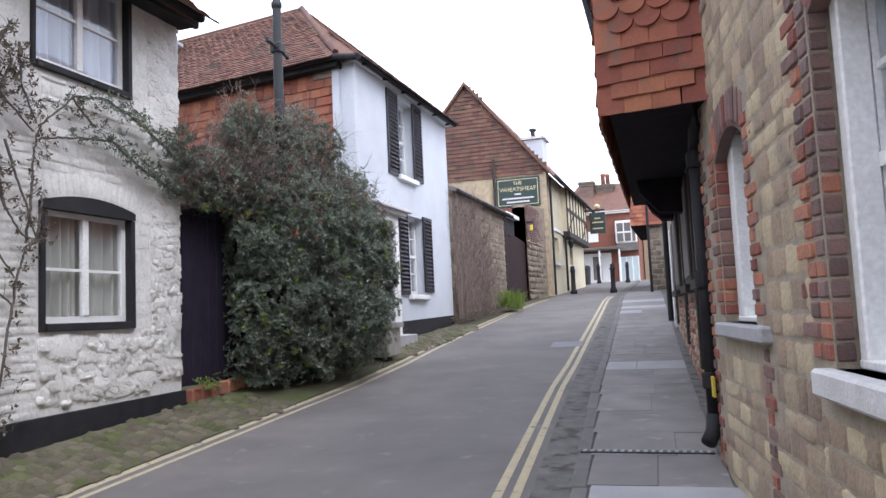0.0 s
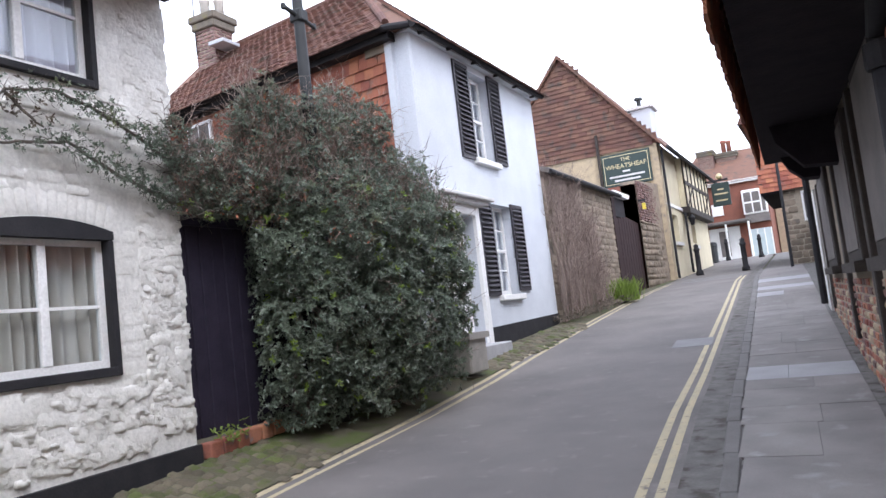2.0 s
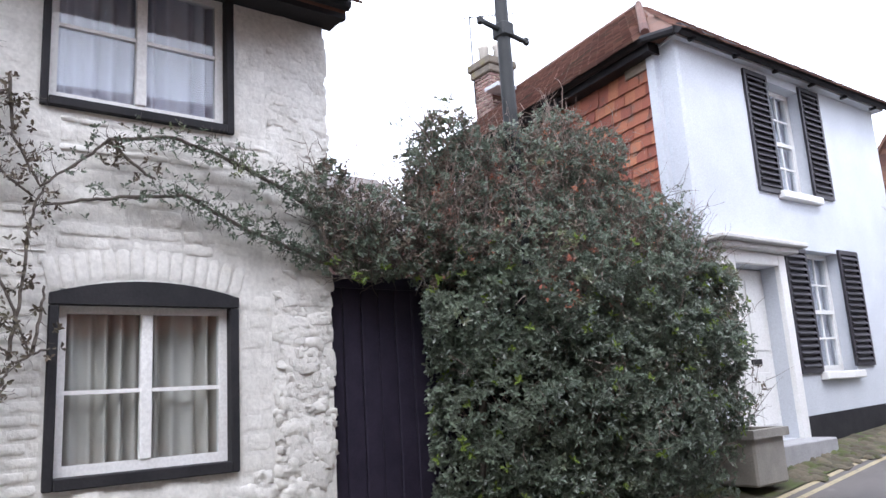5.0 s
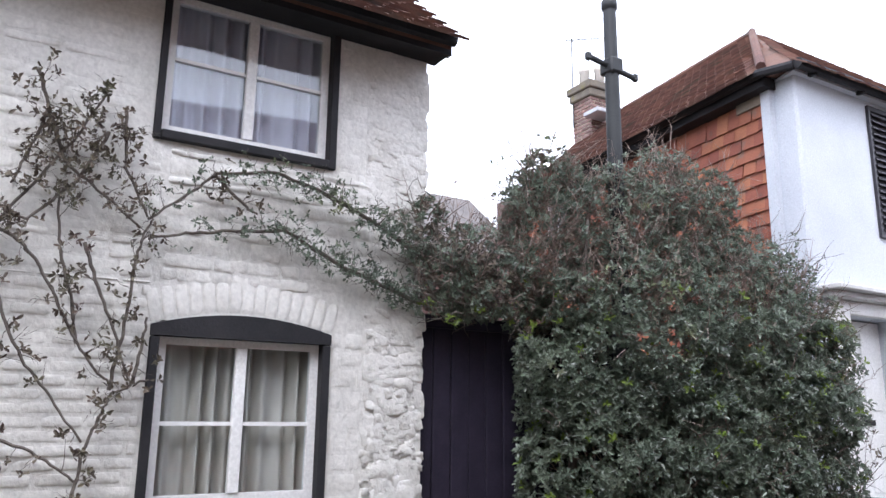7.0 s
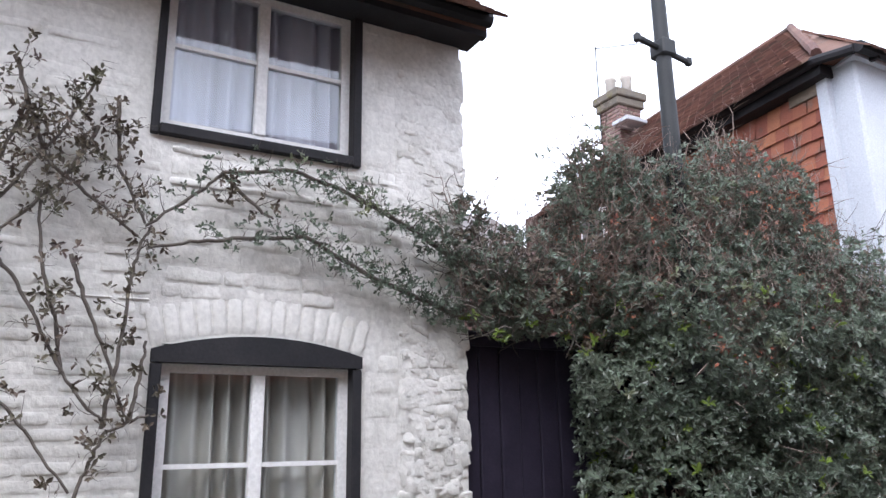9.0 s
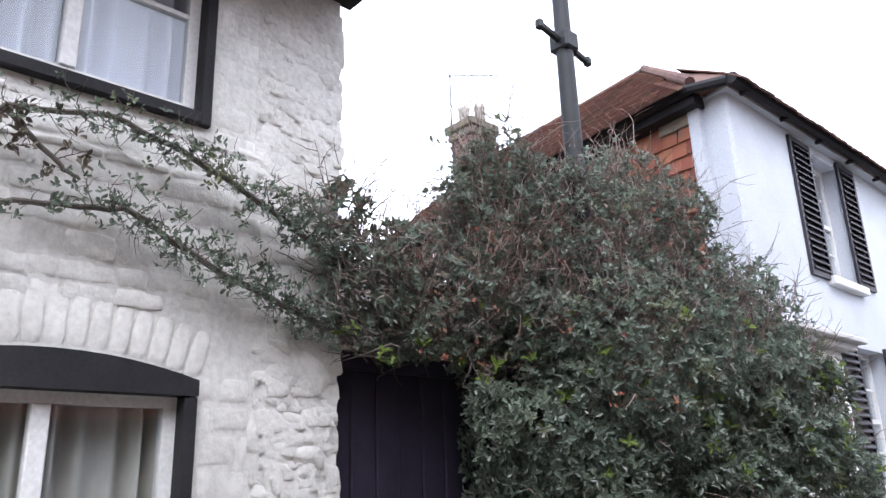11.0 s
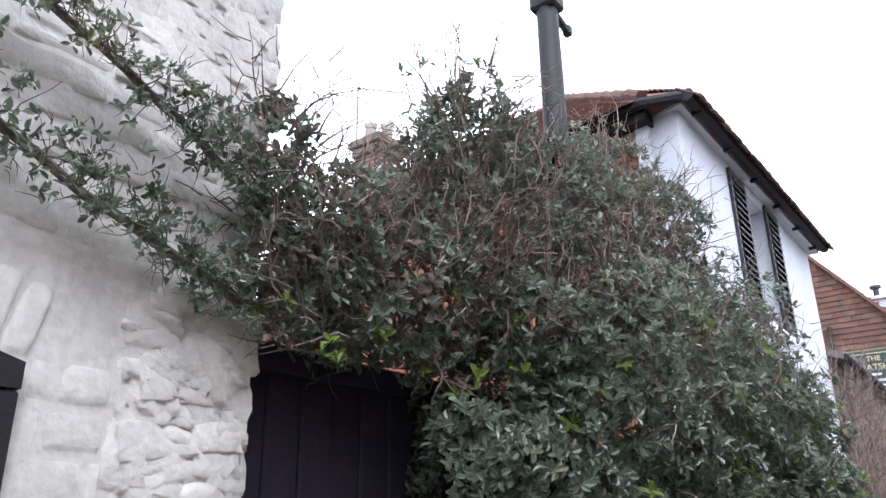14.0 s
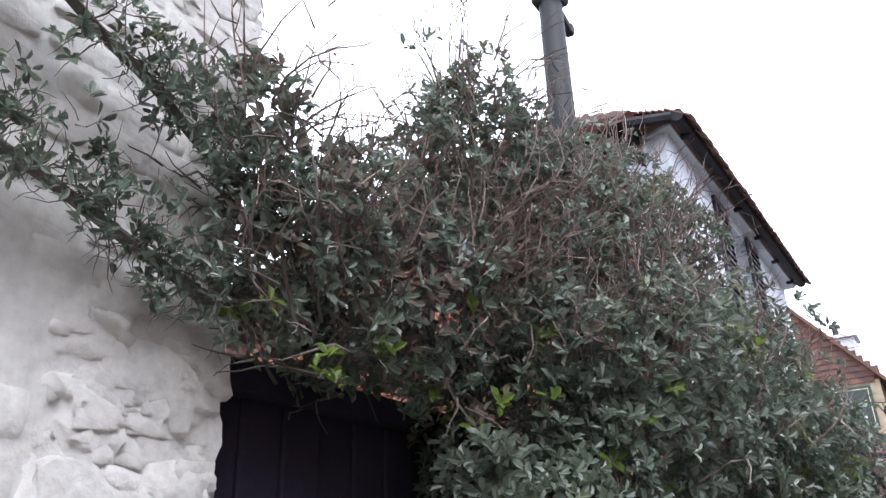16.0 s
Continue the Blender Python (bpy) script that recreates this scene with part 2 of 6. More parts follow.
def mesh_of(name, bm, material, smooth=False):
    me = bpy.data.meshes.new(name)
    bmesh.ops.recalc_face_normals(bm, faces=bm.faces)
    bm.to_mesh(me)
    bm.free()
    me.materials.append(material)
    if smooth:
        me.polygons.foreach_set("use_smooth", [True] * len(me.polygons))
    return me


def hang(ob, parent):
    ob.parent = parent
    ob.matrix_parent_inverse = world_of(parent).inverted()
    return ob


def world_of(ob):
    m = ob.matrix_basis.copy()
    while ob.parent:
        m = ob.parent.matrix_basis @ ob.matrix_parent_inverse @ m
        ob = ob.parent
    return m


def part(name, bm, material, parent=None, label="", smooth=False, m=None):
    if m is not None:
        bmesh.ops.transform(bm, matrix=m, verts=bm.verts)
    ob = new(name, mesh_of(name, bm, material, smooth))
    if parent:
        hang(ob, parent)
    return tagged(ob, label)


def solo(name, bm, material, label, category, kind="", smooth=False):
    return tagged(part(name, bm, material, None, label, smooth), label, category, "", kind)


def B(*boxes, bevel=0.0, m=None):
    """A bmesh of boxes (x0, x1, y0, y1, z0, z1)."""
    bm = bmesh.new()
    for x0, x1, y0, y1, z0, z1 in boxes:
        v = [bm.verts.new((x, y, z)) for x in (x0, x1) for y in (y0, y1) for z in (z0, z1)]
        for q in ((0, 1, 3, 2), (4, 6, 7, 5), (0, 4, 5, 1), (2, 3, 7, 6), (0, 2, 6, 4), (1, 5, 7, 3)):
            bm.faces.new([v[i] for i in q])
    bmesh.ops.recalc_face_normals(bm, faces=bm.faces)
    if bevel:
        bmesh.ops.bevel(bm, geom=list(bm.edges), offset=bevel, segments=1, affect="EDGES")
    if m is not None:
        bmesh.ops.transform(bm, matrix=m, verts=bm.verts)
    return bm


def prism(points, direction, bm=None):
    """A solid: a flat polygon of 3D points pushed along a direction."""
    bm = bm or bmesh.new()
    d = Vector(direction)
    a = [bm.verts.new(p) for p in points]
    b = [bm.verts.new(Vector(p) + d) for p in points]
    bm.faces.new(a)
    bm.faces.new(b[::-1])
    for i in range(len(a)):
        j = (i + 1) % len(a)
        bm.faces.new((a[i], b[i], b[j], a[j]))
    return bm


def tube(points, r0, r1=None, sides=6, bm=None):
    bm = bm or bmesh.new()
    r1 = r0 if r1 is None else r1
    pts = [Vector(p) for p in points]
    rings = []
    for i, p in enumerate(pts):
        d = (pts[min(i + 1, len(pts) - 1)] - pts[max(i - 1, 0)]).normalized()
        u = d.orthogonal().normalized()
        if abs(d.z) < 0.98:
            u = d.cross(Vector((0, 0, 1))).normalized()
        w = d.cross(u)
        r = r0 + (r1 - r0) * i / max(1, len(pts) - 1)
        rings.append([bm.verts.new(p + r * (math.cos(a) * u + math.sin(a) * w)) for a in [2 * math.pi * k / sides for k in range(sides)]])
    for a, b in zip(rings, rings[1:]):
        for k in range(sides):
            bm.faces.new((a[k], a[(k + 1) % sides], b[(k + 1) % sides], b[k]))
    bm.faces.new(rings[0][::-1])
    bm.faces.new(rings[-1])
    return bm


def lathe(profile, at, sides=16, bm=None):
    """A turned solid round a vertical axis: (radius, height) pairs."""
    bm = bm or bmesh.new()
    rings = [[bm.verts.new((at[0] + r * math.cos(2 * math.pi * k / sides), at[1] + r * math.sin(2 * math.pi * k / sides), at[2] + z)) for k in range(sides)] for r, z in profile]
    for a, b in zip(rings, rings[1:]):
        for k in range(sides):
            bm.faces.new((a[k], a[(k + 1) % sides], b[(k + 1) % sides], b[k]))
    bm.faces.new(rings[0][::-1])
    bm.faces.new(rings[-1])
    return bm


def pierced(u0, u1, z0, z1, thick, holes, m, z0b=None):
    """A wall in its own frame (u along x, depth along y from 0 back), with rectangular holes (u0, u1, z0, z1) through it."""
    us = sorted({u0, u1, *[h[0] for h in holes], *[h[1] for h in holes]})
    zs = sorted({z0, z1, *[h[2] for h in holes], *[h[3] for h in holes]})
    boxes = []
    for a, b in zip(us, us[1:]):
        run = None
        for c, d in zip(zs, zs[1:]):
            mu, mz = (a + b) / 2, (c + d) / 2
            if any(h[0] < mu < h[1] and h[2] < mz < h[3] for h in holes):
                run = None
                continue
            if run:
                run[5] = d
            else:
                run = [a, b, 0, thick, c, d]
                boxes.append(run)
    bm = B(*boxes)
    bmesh.ops.remove_doubles(bm, verts=bm.verts, dist=1e-5)
    bmesh.ops.transform(bm, matrix=m, verts=bm.verts)
    return bm


def face_frame(x, y, yaw):
    """Frame of a wall: u runs along the wall to the viewer's right, y goes into the wall."""
    return pose(x, y, 0, 0, 0, yaw)


rng = random.Random(7)
nrng = np.random.default_rng(7)


# ---- pieces: stones, bricks, tiles ----
def pillow(lump, sharp, seed):
    """A stone's face, one unit wide and high, standing one unit proud of the wall, lumpy and rounded at its edges."""
    r = random.Random(seed)
    nu, nv = 5, 4
    bm = bmesh.new()
    grid = []
    for j in range(nv + 1):
        row = []
        for i in range(nu + 1):
            u, v = i / nu - 0.5, j / nv - 0.5
            edge = i in (0, nu) or j in (0, nv)
            d = 0.0 if edge else 1.0 + lump * (r.random() - 0.5)
            k = 1.0 if edge else sharp
            corner = (i in (0, nu)) and (j in (0, nv))
            c = 0.93 if corner else 1.0
            row.append(bm.verts.new((u * (k if not edge else c) + (r.random() - 0.5) * 0.05 * lump, -d, v * (k if not edge else c) + (r.random() - 0.5) * 0.05 * lump)))
        grid.append(row)
    for j in range(nv):
        for i in range(nu):
            bm.faces.new((grid[j][i], grid[j][i + 1], grid[j + 1][i + 1], grid[j + 1][i]))
    return bm


def piece_set(name, material, count, lump, sharp, smooth=True):
    out = []
    for k in range(count):
        me = mesh_of(name, pillow(lump, sharp, k + 31), material, smooth)
        me.polygons.foreach_set("use_smooth", [smooth] * len(me.polygons))
        out.append(me)
    return out


P_PAINTED = piece_set("painted_stone", M_WHITE_STONE, 9, 1.5, 1.42)
P_PAINTED_BRICK = piece_set("painted_brick", M_WHITE_STONE, 5, 0.3, 1.25)
P_SAND = piece_set("stone", M_STONE, 9, 0.9, 1.42)
P_GREY = piece_set("stone", M_STONE_GREY, 7, 0.9, 1.38)
P_BRICK = piece_set("brick", M_BRICK, 5, 0.25, 1.5, False)
P_BRICK_DARK = piece_set("brick", M_BRICK_DARK, 4, 0.25, 1.5, False)
M_CAP = mat("lichened_cap", (0.17, 0.145, 0.11), (0.11, 0.10, 0.085), 5, 0.95, 0.6, 50, spot=(0.16, 0.14, 0.05), spot_at=0.58, spot_scale=4, depth=0.02)


def lay(parent, m, u0, u1, z0, z1, high, long, meshes, depth, gap, holes=(), name="stone", seed=1, slope=0.0, tilt=1.5, only=None):
    """Courses of pieces on a wall whose frame is m: u along it, -y outwards."""
    r = random.Random(seed)
    inv = world_of(parent).inverted()
    z = z0
    row = 0
    while z < z1 - 0.02:
        h = min(r.uniform(*high), z1 - z)
        u = u0 - (r.random() * long[0] if long[0] != long[1] else (row % 2) * long[0] / 2)
        while u < u1 - 0.01:
            w = r.uniform(*long)
            a, b = max(u, u0), min(u + w, u1)
            u += w
            if b - a < 0.035:
                continue
            cu, cz = (a + b) / 2, z + h / 2
            if any(q[0] - 0.35 * (b - a) < cu < q[1] + 0.35 * (b - a) and q[2] - 0.3 * h < cz < q[3] + 0.3 * h for q in holes):
                continue
            if only and not only(cu, cz):
                continue
            ob = new(name, r.choice(meshes))
            flip = -1 if r.random() < 0.5 else 1
            ob.matrix_basis = m @ Matrix.Translation((cu, 0.004, cz + slope * (cu - u0))) @ pose(0, 0, 0, 0, r.uniform(-tilt, tilt), 0) @ Matrix.Diagonal((b - a - gap, depth * r.uniform(0.6, 1.25), h - gap, 1))
            ob.parent = parent
            ob.matrix_parent_inverse = inv
        z += h
        row += 1


def tile_mesh(width, length, thick, material, tip=0.0, lift=0.03, n=4):
    """One hung tile: u across, hanging down from 0 to -length, its tail lifted off the wall; tip > 0 rounds the tail."""
    bm = bmesh.new()
    pts = [(-width / 2, 0), (width / 2, 0)]
    if tip:
        for k in range(9):
            a = -math.pi * k / 8
            pts.append((width / 2 * math.cos(a), -(length - tip) + tip * math.sin(a)))
    else:
        pts += [(width / 2, -length), (0, -length - 0.003), (-width / 2, -length)]
    front = [bm.verts.new((u, -thick - lift * (-z / length) - 0.006 * math.cos(math.pi * u / width), z)) for u, z in pts]
    back = [bm.verts.new((u, -lift * (-z / length) * 0.9, z)) for u, z in pts]
    bm.faces.new(front)
    for i in range(len(pts)):
        j = (i + 1) % len(pts)
        bm.faces.new((front[i], back[i], back[j], front[j]))
    return mesh_of("tile", bm, material)


def hang_tiles(parent, m, u0, u1, z0, z1, gauge, width, meshes, inside=None, seed=3, limit=300, stuff_name="far_tiles", near=None):
    """Courses of tiles in the frame m, each a part of its own up to the limit; the rest are one joined part."""
    r = random.Random(seed)
    inv = world_of(parent).inverted()
    spots = []
    row = 0
    z = z0
    while z < z1:
        u = u0 + (row % 2) * width / 2
        while u < u1:
            if not inside or inside(u, z):
                spots.append((u + r.uniform(-0.006, 0.006), z + r.uniform(-0.006, 0.006), row))
            u += width
        z += gauge
        row += 1
    if near:
        spots.sort(key=near)
    verts, faces = [], []
    for k, (u, z, row) in enumerate(spots):
        me = meshes(row, r)
        pm = m @ Matrix.Translation((u, 0, z + me.get("len", 0.26))) @ pose(0, 0, 0, r.uniform(-1.2, 1.2), r.uniform(-1.3, 1.3), 0)
        if k < limit:
            ob = new("tile", me)
            ob.matrix_basis = pm
            ob.parent = parent
            ob.matrix_parent_inverse = inv
        else:
            base = len(verts)
            verts += [tuple(pm @ v.co) for v in me.vertices]
            faces += [[base + i for i in p.vertices] for p in me.polygons]
            mat_ = me.materials[0]
    if verts:
        me = bpy.data.meshes.new(stuff_name)
        me.from_pydata(verts, [], faces)
        me.materials.append(mat_)
        hang(tagged(new(stuff_name, me), "", "", "", "stuff"), parent)


def ring(y0, y1, z0, z1, hole, x0, x1):
    """A frame of one piece in the plane x: outer edge, the hole in it (y0, y1, z0, z1), back and front."""
    return pierced(y0, y1, z0, z1, x1 - x0, [hole], Matrix(((0, -1, 0, x1), (1, 0, 0, 0), (0, 0, 1, 0), (0, 0, 0, 1))))

# ---- ground ----
def kerb_x(y):
    return along([(-30, 2.38), (4.82, -0.777), (8.86, -1.13), (17, -1.62), (24, -2.05), (60, -3.1)], y)


def left_line_x(y):
    return along([(-30, -4.2), (4, -4.15), (9, -4.20), (13, -4.38), (20.5, -4.6), (28, -4.7), (44, -5.7), (60, -6.0)], y)


def right_wall_x(y):
    return 0.893 - 0.1327 * y if y < 5.5 else 0.163 - 0.05 * (y - 5.5)


def ribbon(name, left, right, ys, material, lift, label, cat, parts=1):
    bm = bmesh.new()
    prev = None
    for y in ys:
        xa, xb = left(y), right(y)
        row = [bm.verts.new((xa + (xb - xa) * k / parts, y, gd(xa + (xb - xa) * k / parts, y) + lift)) for k in range(parts + 1)]
        if prev:
            for k in range(parts):
                bm.faces.new((prev[k], prev[k + 1], row[k + 1], row[k]))
        prev = row
    return solo(name, bm, material, label, cat, "structure", True)


YS = [-30 + 1.0 * i for i in range(90)]
far_ys = [-400, -100, -30] + [-30 + 2 * i for i in range(1, 38)] + [60, 120, 400, 900]
ribbon("ground", lambda y: -900, lambda y: 900, far_ys, M_EARTH, -0.16, "dark bare earth under and beyond the lane", "ground", 2)
ribbon("road", lambda y: left_line_x(y) - 0.35 if y < 36 else -9, lambda y: kerb_x(y), YS, M_ASPHALT, -0.06, "worn grey asphalt lane climbing between the houses", "road", 24)
ribbon("gutter", lambda y: kerb_x(y) - 0.26, lambda y: kerb_x(y) - 0.005, YS, M_GUTTER, -0.054, "dirty broken asphalt gutter beside the kerb", "gutter")
ribbon("verge", lambda y: -5.25, lambda y: left_line_x(y) - 0.12, [y for y in YS if y < 36], M_EARTH, -0.045, "mossy earth verge in front of the cottages", "verge", 8)
for off in (0.0, 0.12):
    ribbon("road_marking", lambda y: kerb_x(y) - 0.385 - off, lambda y: kerb_x(y) - 0.32 - off, [y for y in YS if y < 27], M_YELLOW, -0.056, "worn yellow line painted along the lane", "road marking")
    ribbon("road_marking", lambda y: left_line_x(y) - off, lambda y: left_line_x(y) + 0.055 - off, [y for y in YS if y < 27], M_YELLOW, -0.056, "worn yellow line painted along the lane", "road marking")
ribbon("pavement", lambda y: kerb_x(y) + 0.11, lambda y: 1.6 if y < 5 else 0.6, [y for y in YS if y < 44], M_GUTTER, -0.02, "gritty bed of the narrow footway", "pavement")

# ---- white cottage ----
CX = -5.17
FL = lambda x, y0: face_frame(x, y0, 90)   # a street front on the lane's left side: u = y - y0, depth towards -x


def street_wall(y0, y1, z0, z1, x, thick, holes):
    m = Matrix(((0, -1, 0, x), (1, 0, 0, 0), (0, 0, 1, 0), (0, 0, 0, 1)))
    return pierced(y0, y1, z0, z1, thick, holes, m)


cottage = thing("cottage", (CX - 2, 3, gz(3)), "white-painted rubble stone cottage with black-edged windows", "house")
G = (4.90, 6.00, 1.36, 2.50)     # lower window
U = (4.80, 5.98, 3.65, 4.66)     # upper window
wall = part("wall", street_wall(-6, 6.73, 0.1, 4.80, CX, 0.42, [G, U]), M_WHITE_STONE, cottage)
part("side_wall", B((CX - 5.5, CX - 0.42, 6.31, 6.73, 0.1, 4.78)), M_WHITE_STONE, cottage)
part("back_wall", B((CX - 5.9, CX - 5.5, -6, 6.73, 0.1, 4.78)), M_WHITE_STONE, cottage)
part("end_wall", B((CX - 5.5, CX - 0.42, -6.0, -5.6, 0.1, 4.78)), M_WHITE_STONE, cottage)
part("plinth", prism([(CX - 0.01, -6, -0.3), (CX - 0.01, 6.74, 0.4), (CX - 0.01, 6.74, gz(6.7) + 0.065), (CX - 0.01, 4.6, gz(4.6) + 0.16), (CX - 0.01, -6, gz(-6) + 0.16)], (0.06, 0, 0)), M_BLACK_PAINT, cottage, "black-tarred plinth")
roof = part("roof", prism([(CX + 0.27, -6.2, 4.74), (CX - 3.0, -6.2, 7.6), (CX - 6.2, -6.2, 4.74), (CX - 6.0, -6.2, 4.66), (CX - 3.0, -6.2, 7.45), (CX + 0.23, -6.2, 4.64)], (0, 13.0, 0)), M_TILE_DARK, cottage, "brown clay tile roof")
part("eaves_board", B((CX - 0.02, CX + 0.20, -6.1, 6.81, 4.64, 4.68), (CX + 0.18, CX + 0.24, -6.1, 6.81, 4.62, 4.76)), M_BLACK_PAINT, cottage, "black eaves board")
part("gutter", tube([(CX + 0.27, -6, 4.73), (CX + 0.27, 6.82, 4.73)], 0.05, sides=8), M_BLACK_PAINT, cottage, "black half-round gutter")


def casement(y0, y1, z0, z1, x, parent, curtain, bars, name="window", depth=0.10):
    """Two white casements in a black-edged opening with curtains behind."""
    win = part(name, ring(y0, y1, z0, z1, (y0 + 0.055, y1 - 0.055, z0 + 0.06, z1 - 0.05), x - depth - 0.05, x - depth),
               M_WHITE_PAINT, parent, "white-painted casement window with drawn curtains")
    mid = (y0 + y1) / 2
    part("mullion", B((x - depth - 0.045, x - depth + 0.012, mid - 0.035, mid + 0.035, z0 + 0.06, z1 - 0.05), bevel=0.006), M_WHITE_PAINT, win)
    for zb in bars:
        for a, b in ((y0 + 0.055, mid - 0.035), (mid + 0.035, y1 - 0.055)):
            part("glazing_bar", B((x - depth - 0.035, x - depth - 0.005, a, b, zb - 0.012, zb + 0.012)), M_WHITE_PAINT, win)
    zz = [z0 + 0.06, *bars, z1 - 0.05]
    for a, b in ((y0 + 0.055, mid - 0.035), (mid + 0.035, y1 - 0.055)):
        for c, d in zip(zz, zz[1:]):
            p = part("pane", B((x - depth - 0.028, x - depth - 0.022, a, b, c, d)), M_GLASS, win)
            p.visible_shadow = False
    for a, b in ((y0 - 0.1, mid + 0.02), (mid - 0.02, y1 + 0.1)):
        bm = bmesh.new()
        n = 90
        ph = rng.random() * 6
        rows = []
        for zf in (0.0, 0.35, 0.7, 1.0):
            z = z0 - 0.05 + (z1 - z0 + 0.1) * zf
            rows.append([bm.verts.new((x - depth - 0.11 + 0.068 * math.sin(40 * (i / n) + ph + 1.1 * math.sin(7 * i / n + ph) + 0.5 * zf) * (0.6 + 0.4 * math.sin(11 * i / n)), a + (b - a) * i / n, z)) for i in range(n + 1)])
        for r, s in zip(rows, rows[1:]):
            for i in range(n):
                bm.faces.new((r[i], r[i + 1], s[i + 1], s[i]))
        part("curtain", bm, curtain, win, smooth=True)
    # added dark board behind the curtains, its colour standing in for the room's shade
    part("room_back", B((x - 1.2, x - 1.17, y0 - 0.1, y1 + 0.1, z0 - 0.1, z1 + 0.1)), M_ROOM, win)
    return win


casement(4.93, 5.965, 1.415, 2.41, CX, cottage, M_CURTAIN_CREAM, (1.89,), depth=0.05)
casement(4.825, 5.945, 3.685, 4.66, CX, cottage, M_CURTAIN, (4.21,), depth=0.05)
# black painted surrounds, the lower one with a shallow arch
def arch_z(y, y0, y1, z, rise):
    f = 2 * (y - y0) / (y1 - y0) - 1
    return z + rise * (1 - f * f)


SUR = "black-painted timber of the window opening"
for q in ((CX - 0.15, CX + 0.03, 4.875, 4.93, 1.345, 2.40), (CX - 0.15, CX + 0.03, 5.965, 6.02, 1.345, 2.40), (CX - 0.15, CX + 0.045, 4.93, 5.965, 1.345, 1.415),
          (CX - 0.15, CX + 0.03, 4.78, 4.825, 3.625, 4.70), (CX - 0.15, CX + 0.03, 5.945, 6.0, 3.625, 4.70), (CX - 0.15, CX + 0.045, 4.825, 5.945, 3.625, 3.685)):
    part("window_surround", B(q, bevel=0.006), M_BLACK_PAINT, cottage, SUR)
bm = bmesh.new()
arc = [(CX + 0.034, y, arch_z(y, 4.875, 6.02, 2.47, 0.085)) for y in [4.875 + 1.145 * i / 12 for i in range(13)]]
prism(arc + [(CX + 0.034, 6.02, 2.405), (CX + 0.034, 4.875, 2.405)], (-0.18, 0, 0), bm)
part("window_surround", bm, M_BLACK_PAINT, cottage, "black-painted arched window head")

# ---- yard gate beside the cottage ----
gate = thing("yard_gate", (-5.25, 7.4, gz(7.4)), "tall black-painted boarded yard gate", "gate")
for i in range(13):
    y = 6.72 + i * 0.155
    part("board", B((-5.285, -5.25 + 0.004 * (i % 3), y, y + 0.147, gz(7) + 0.07, 2.63 - 0.01 * (i % 2)), bevel=0.006), M_BLACK_WOOD, gate)
part("top_rail", B((-5.30, -5.20, 6.72, 8.74, 2.585, 2.68), bevel=0.01), M_BLACK_WOOD, gate)
part("gate_post", B((-5.33, -5.19, 8.74, 8.88, gz(8.8) - 0.1, 2.72), bevel=0.01), M_BLACK_WOOD, gate)
# wall that carries on from the gate to the house, behind the shrub
yard_wall = solo("yard_wall", B((-5.6, -5.3, 8.88, 11.1, 0.2, 2.5)), M_STONE_GREY, "low rubble yard wall behind the shrub", "wall", "structure")
kerb_bricks = thing("brick_edging", (-5.1, 7.4, gz(7.4) - 0.05), "row of worn red bricks edging the gate", "edging")
for i in range(8):
    y = 6.78 + i * 0.165
    part("brick", B((-5.20, -5.06, y, y + 0.15, gz(y) - 0.08, gz(y) + 0.05 + 0.012 * rng.random()), bevel=0.01), M_BRICK, kerb_bricks)

# ---- shuttered house ----
house = thing("shuttered_house", (-7, 13.5, gz(13.5)), "white-rendered two-storey house with black louvred shutters and tile-hung side", "house")
HX = -5.12
HB, HT = 0.6, 5.78
DOOR = (11.89, 12.82, 1.02, 3.05)
GW = (13.56, 14.50, 1.76, 3.32)
UW = (13.24, 14.12, 4.06, 5.58)
part("front_wall", street_wall(11.7, 16.36, HB, HT, HX, 0.35, [DOOR, GW, UW]), M_WHITE_RENDER, house)
SD = Vector((-math.sin(math.radians(82)), math.cos(math.radians(82)), 0))   # the way the side wall runs back
side0 = Vector((-5.42, 11.40, 0))
c1 = [(HX - 0.03, 11.375, HB), (side0.x, side0.y, HB), (side0.x, 11.7, HB), (HX, 11.7, HB), (HX, 11.405, HB)]
part("corner_pier", prism(c1, (0, 0, HT - HB)), M_WHITE_RENDER, house)
side_m = Matrix.Translation(side0) @ Matrix(((SD.x, -SD.y, 0, 0), (SD.y, SD.x, 0, 0), (0, 0, 1, 0), (0, 0, 0, 1))) @ Matrix.Diagonal((1, -1, 1, 1))
side_wall = part("side_wall", B((0, 6.0, 0.02, 0.35, HB, HT), m=side_m), M_BRICK_DARK, house)
part("far_wall", B((-11.0, HX - 0.35, 16.01, 16.36, HB, HT)), M_WHITE_RENDER, house)
part("back_wall", B((-11.5, -11.2, 11.8, 16.36, HB, HT)), M_BRICK_DARK, house)
part("plinth", prism([(HX - 0.01, 13.0, 0.7), (HX - 0.01, 16.37, 0.8), (HX - 0.01, 16.37, 1.32), (HX - 0.01, 13.0, 1.245)], (0.035, 0, 0)), M_BLACK_PAINT, house, "black-tarred plinth")
part("plinth", prism([(HX - 0.01, 11.37, 0.6), (HX - 0.01, 11.58, 0.6), (HX - 0.01, 11.58, 1.18), (HX - 0.01, 11.37, 1.17)], (0.035, 0, 0)), M_BLACK_PAINT, house, "black-tarred plinth")
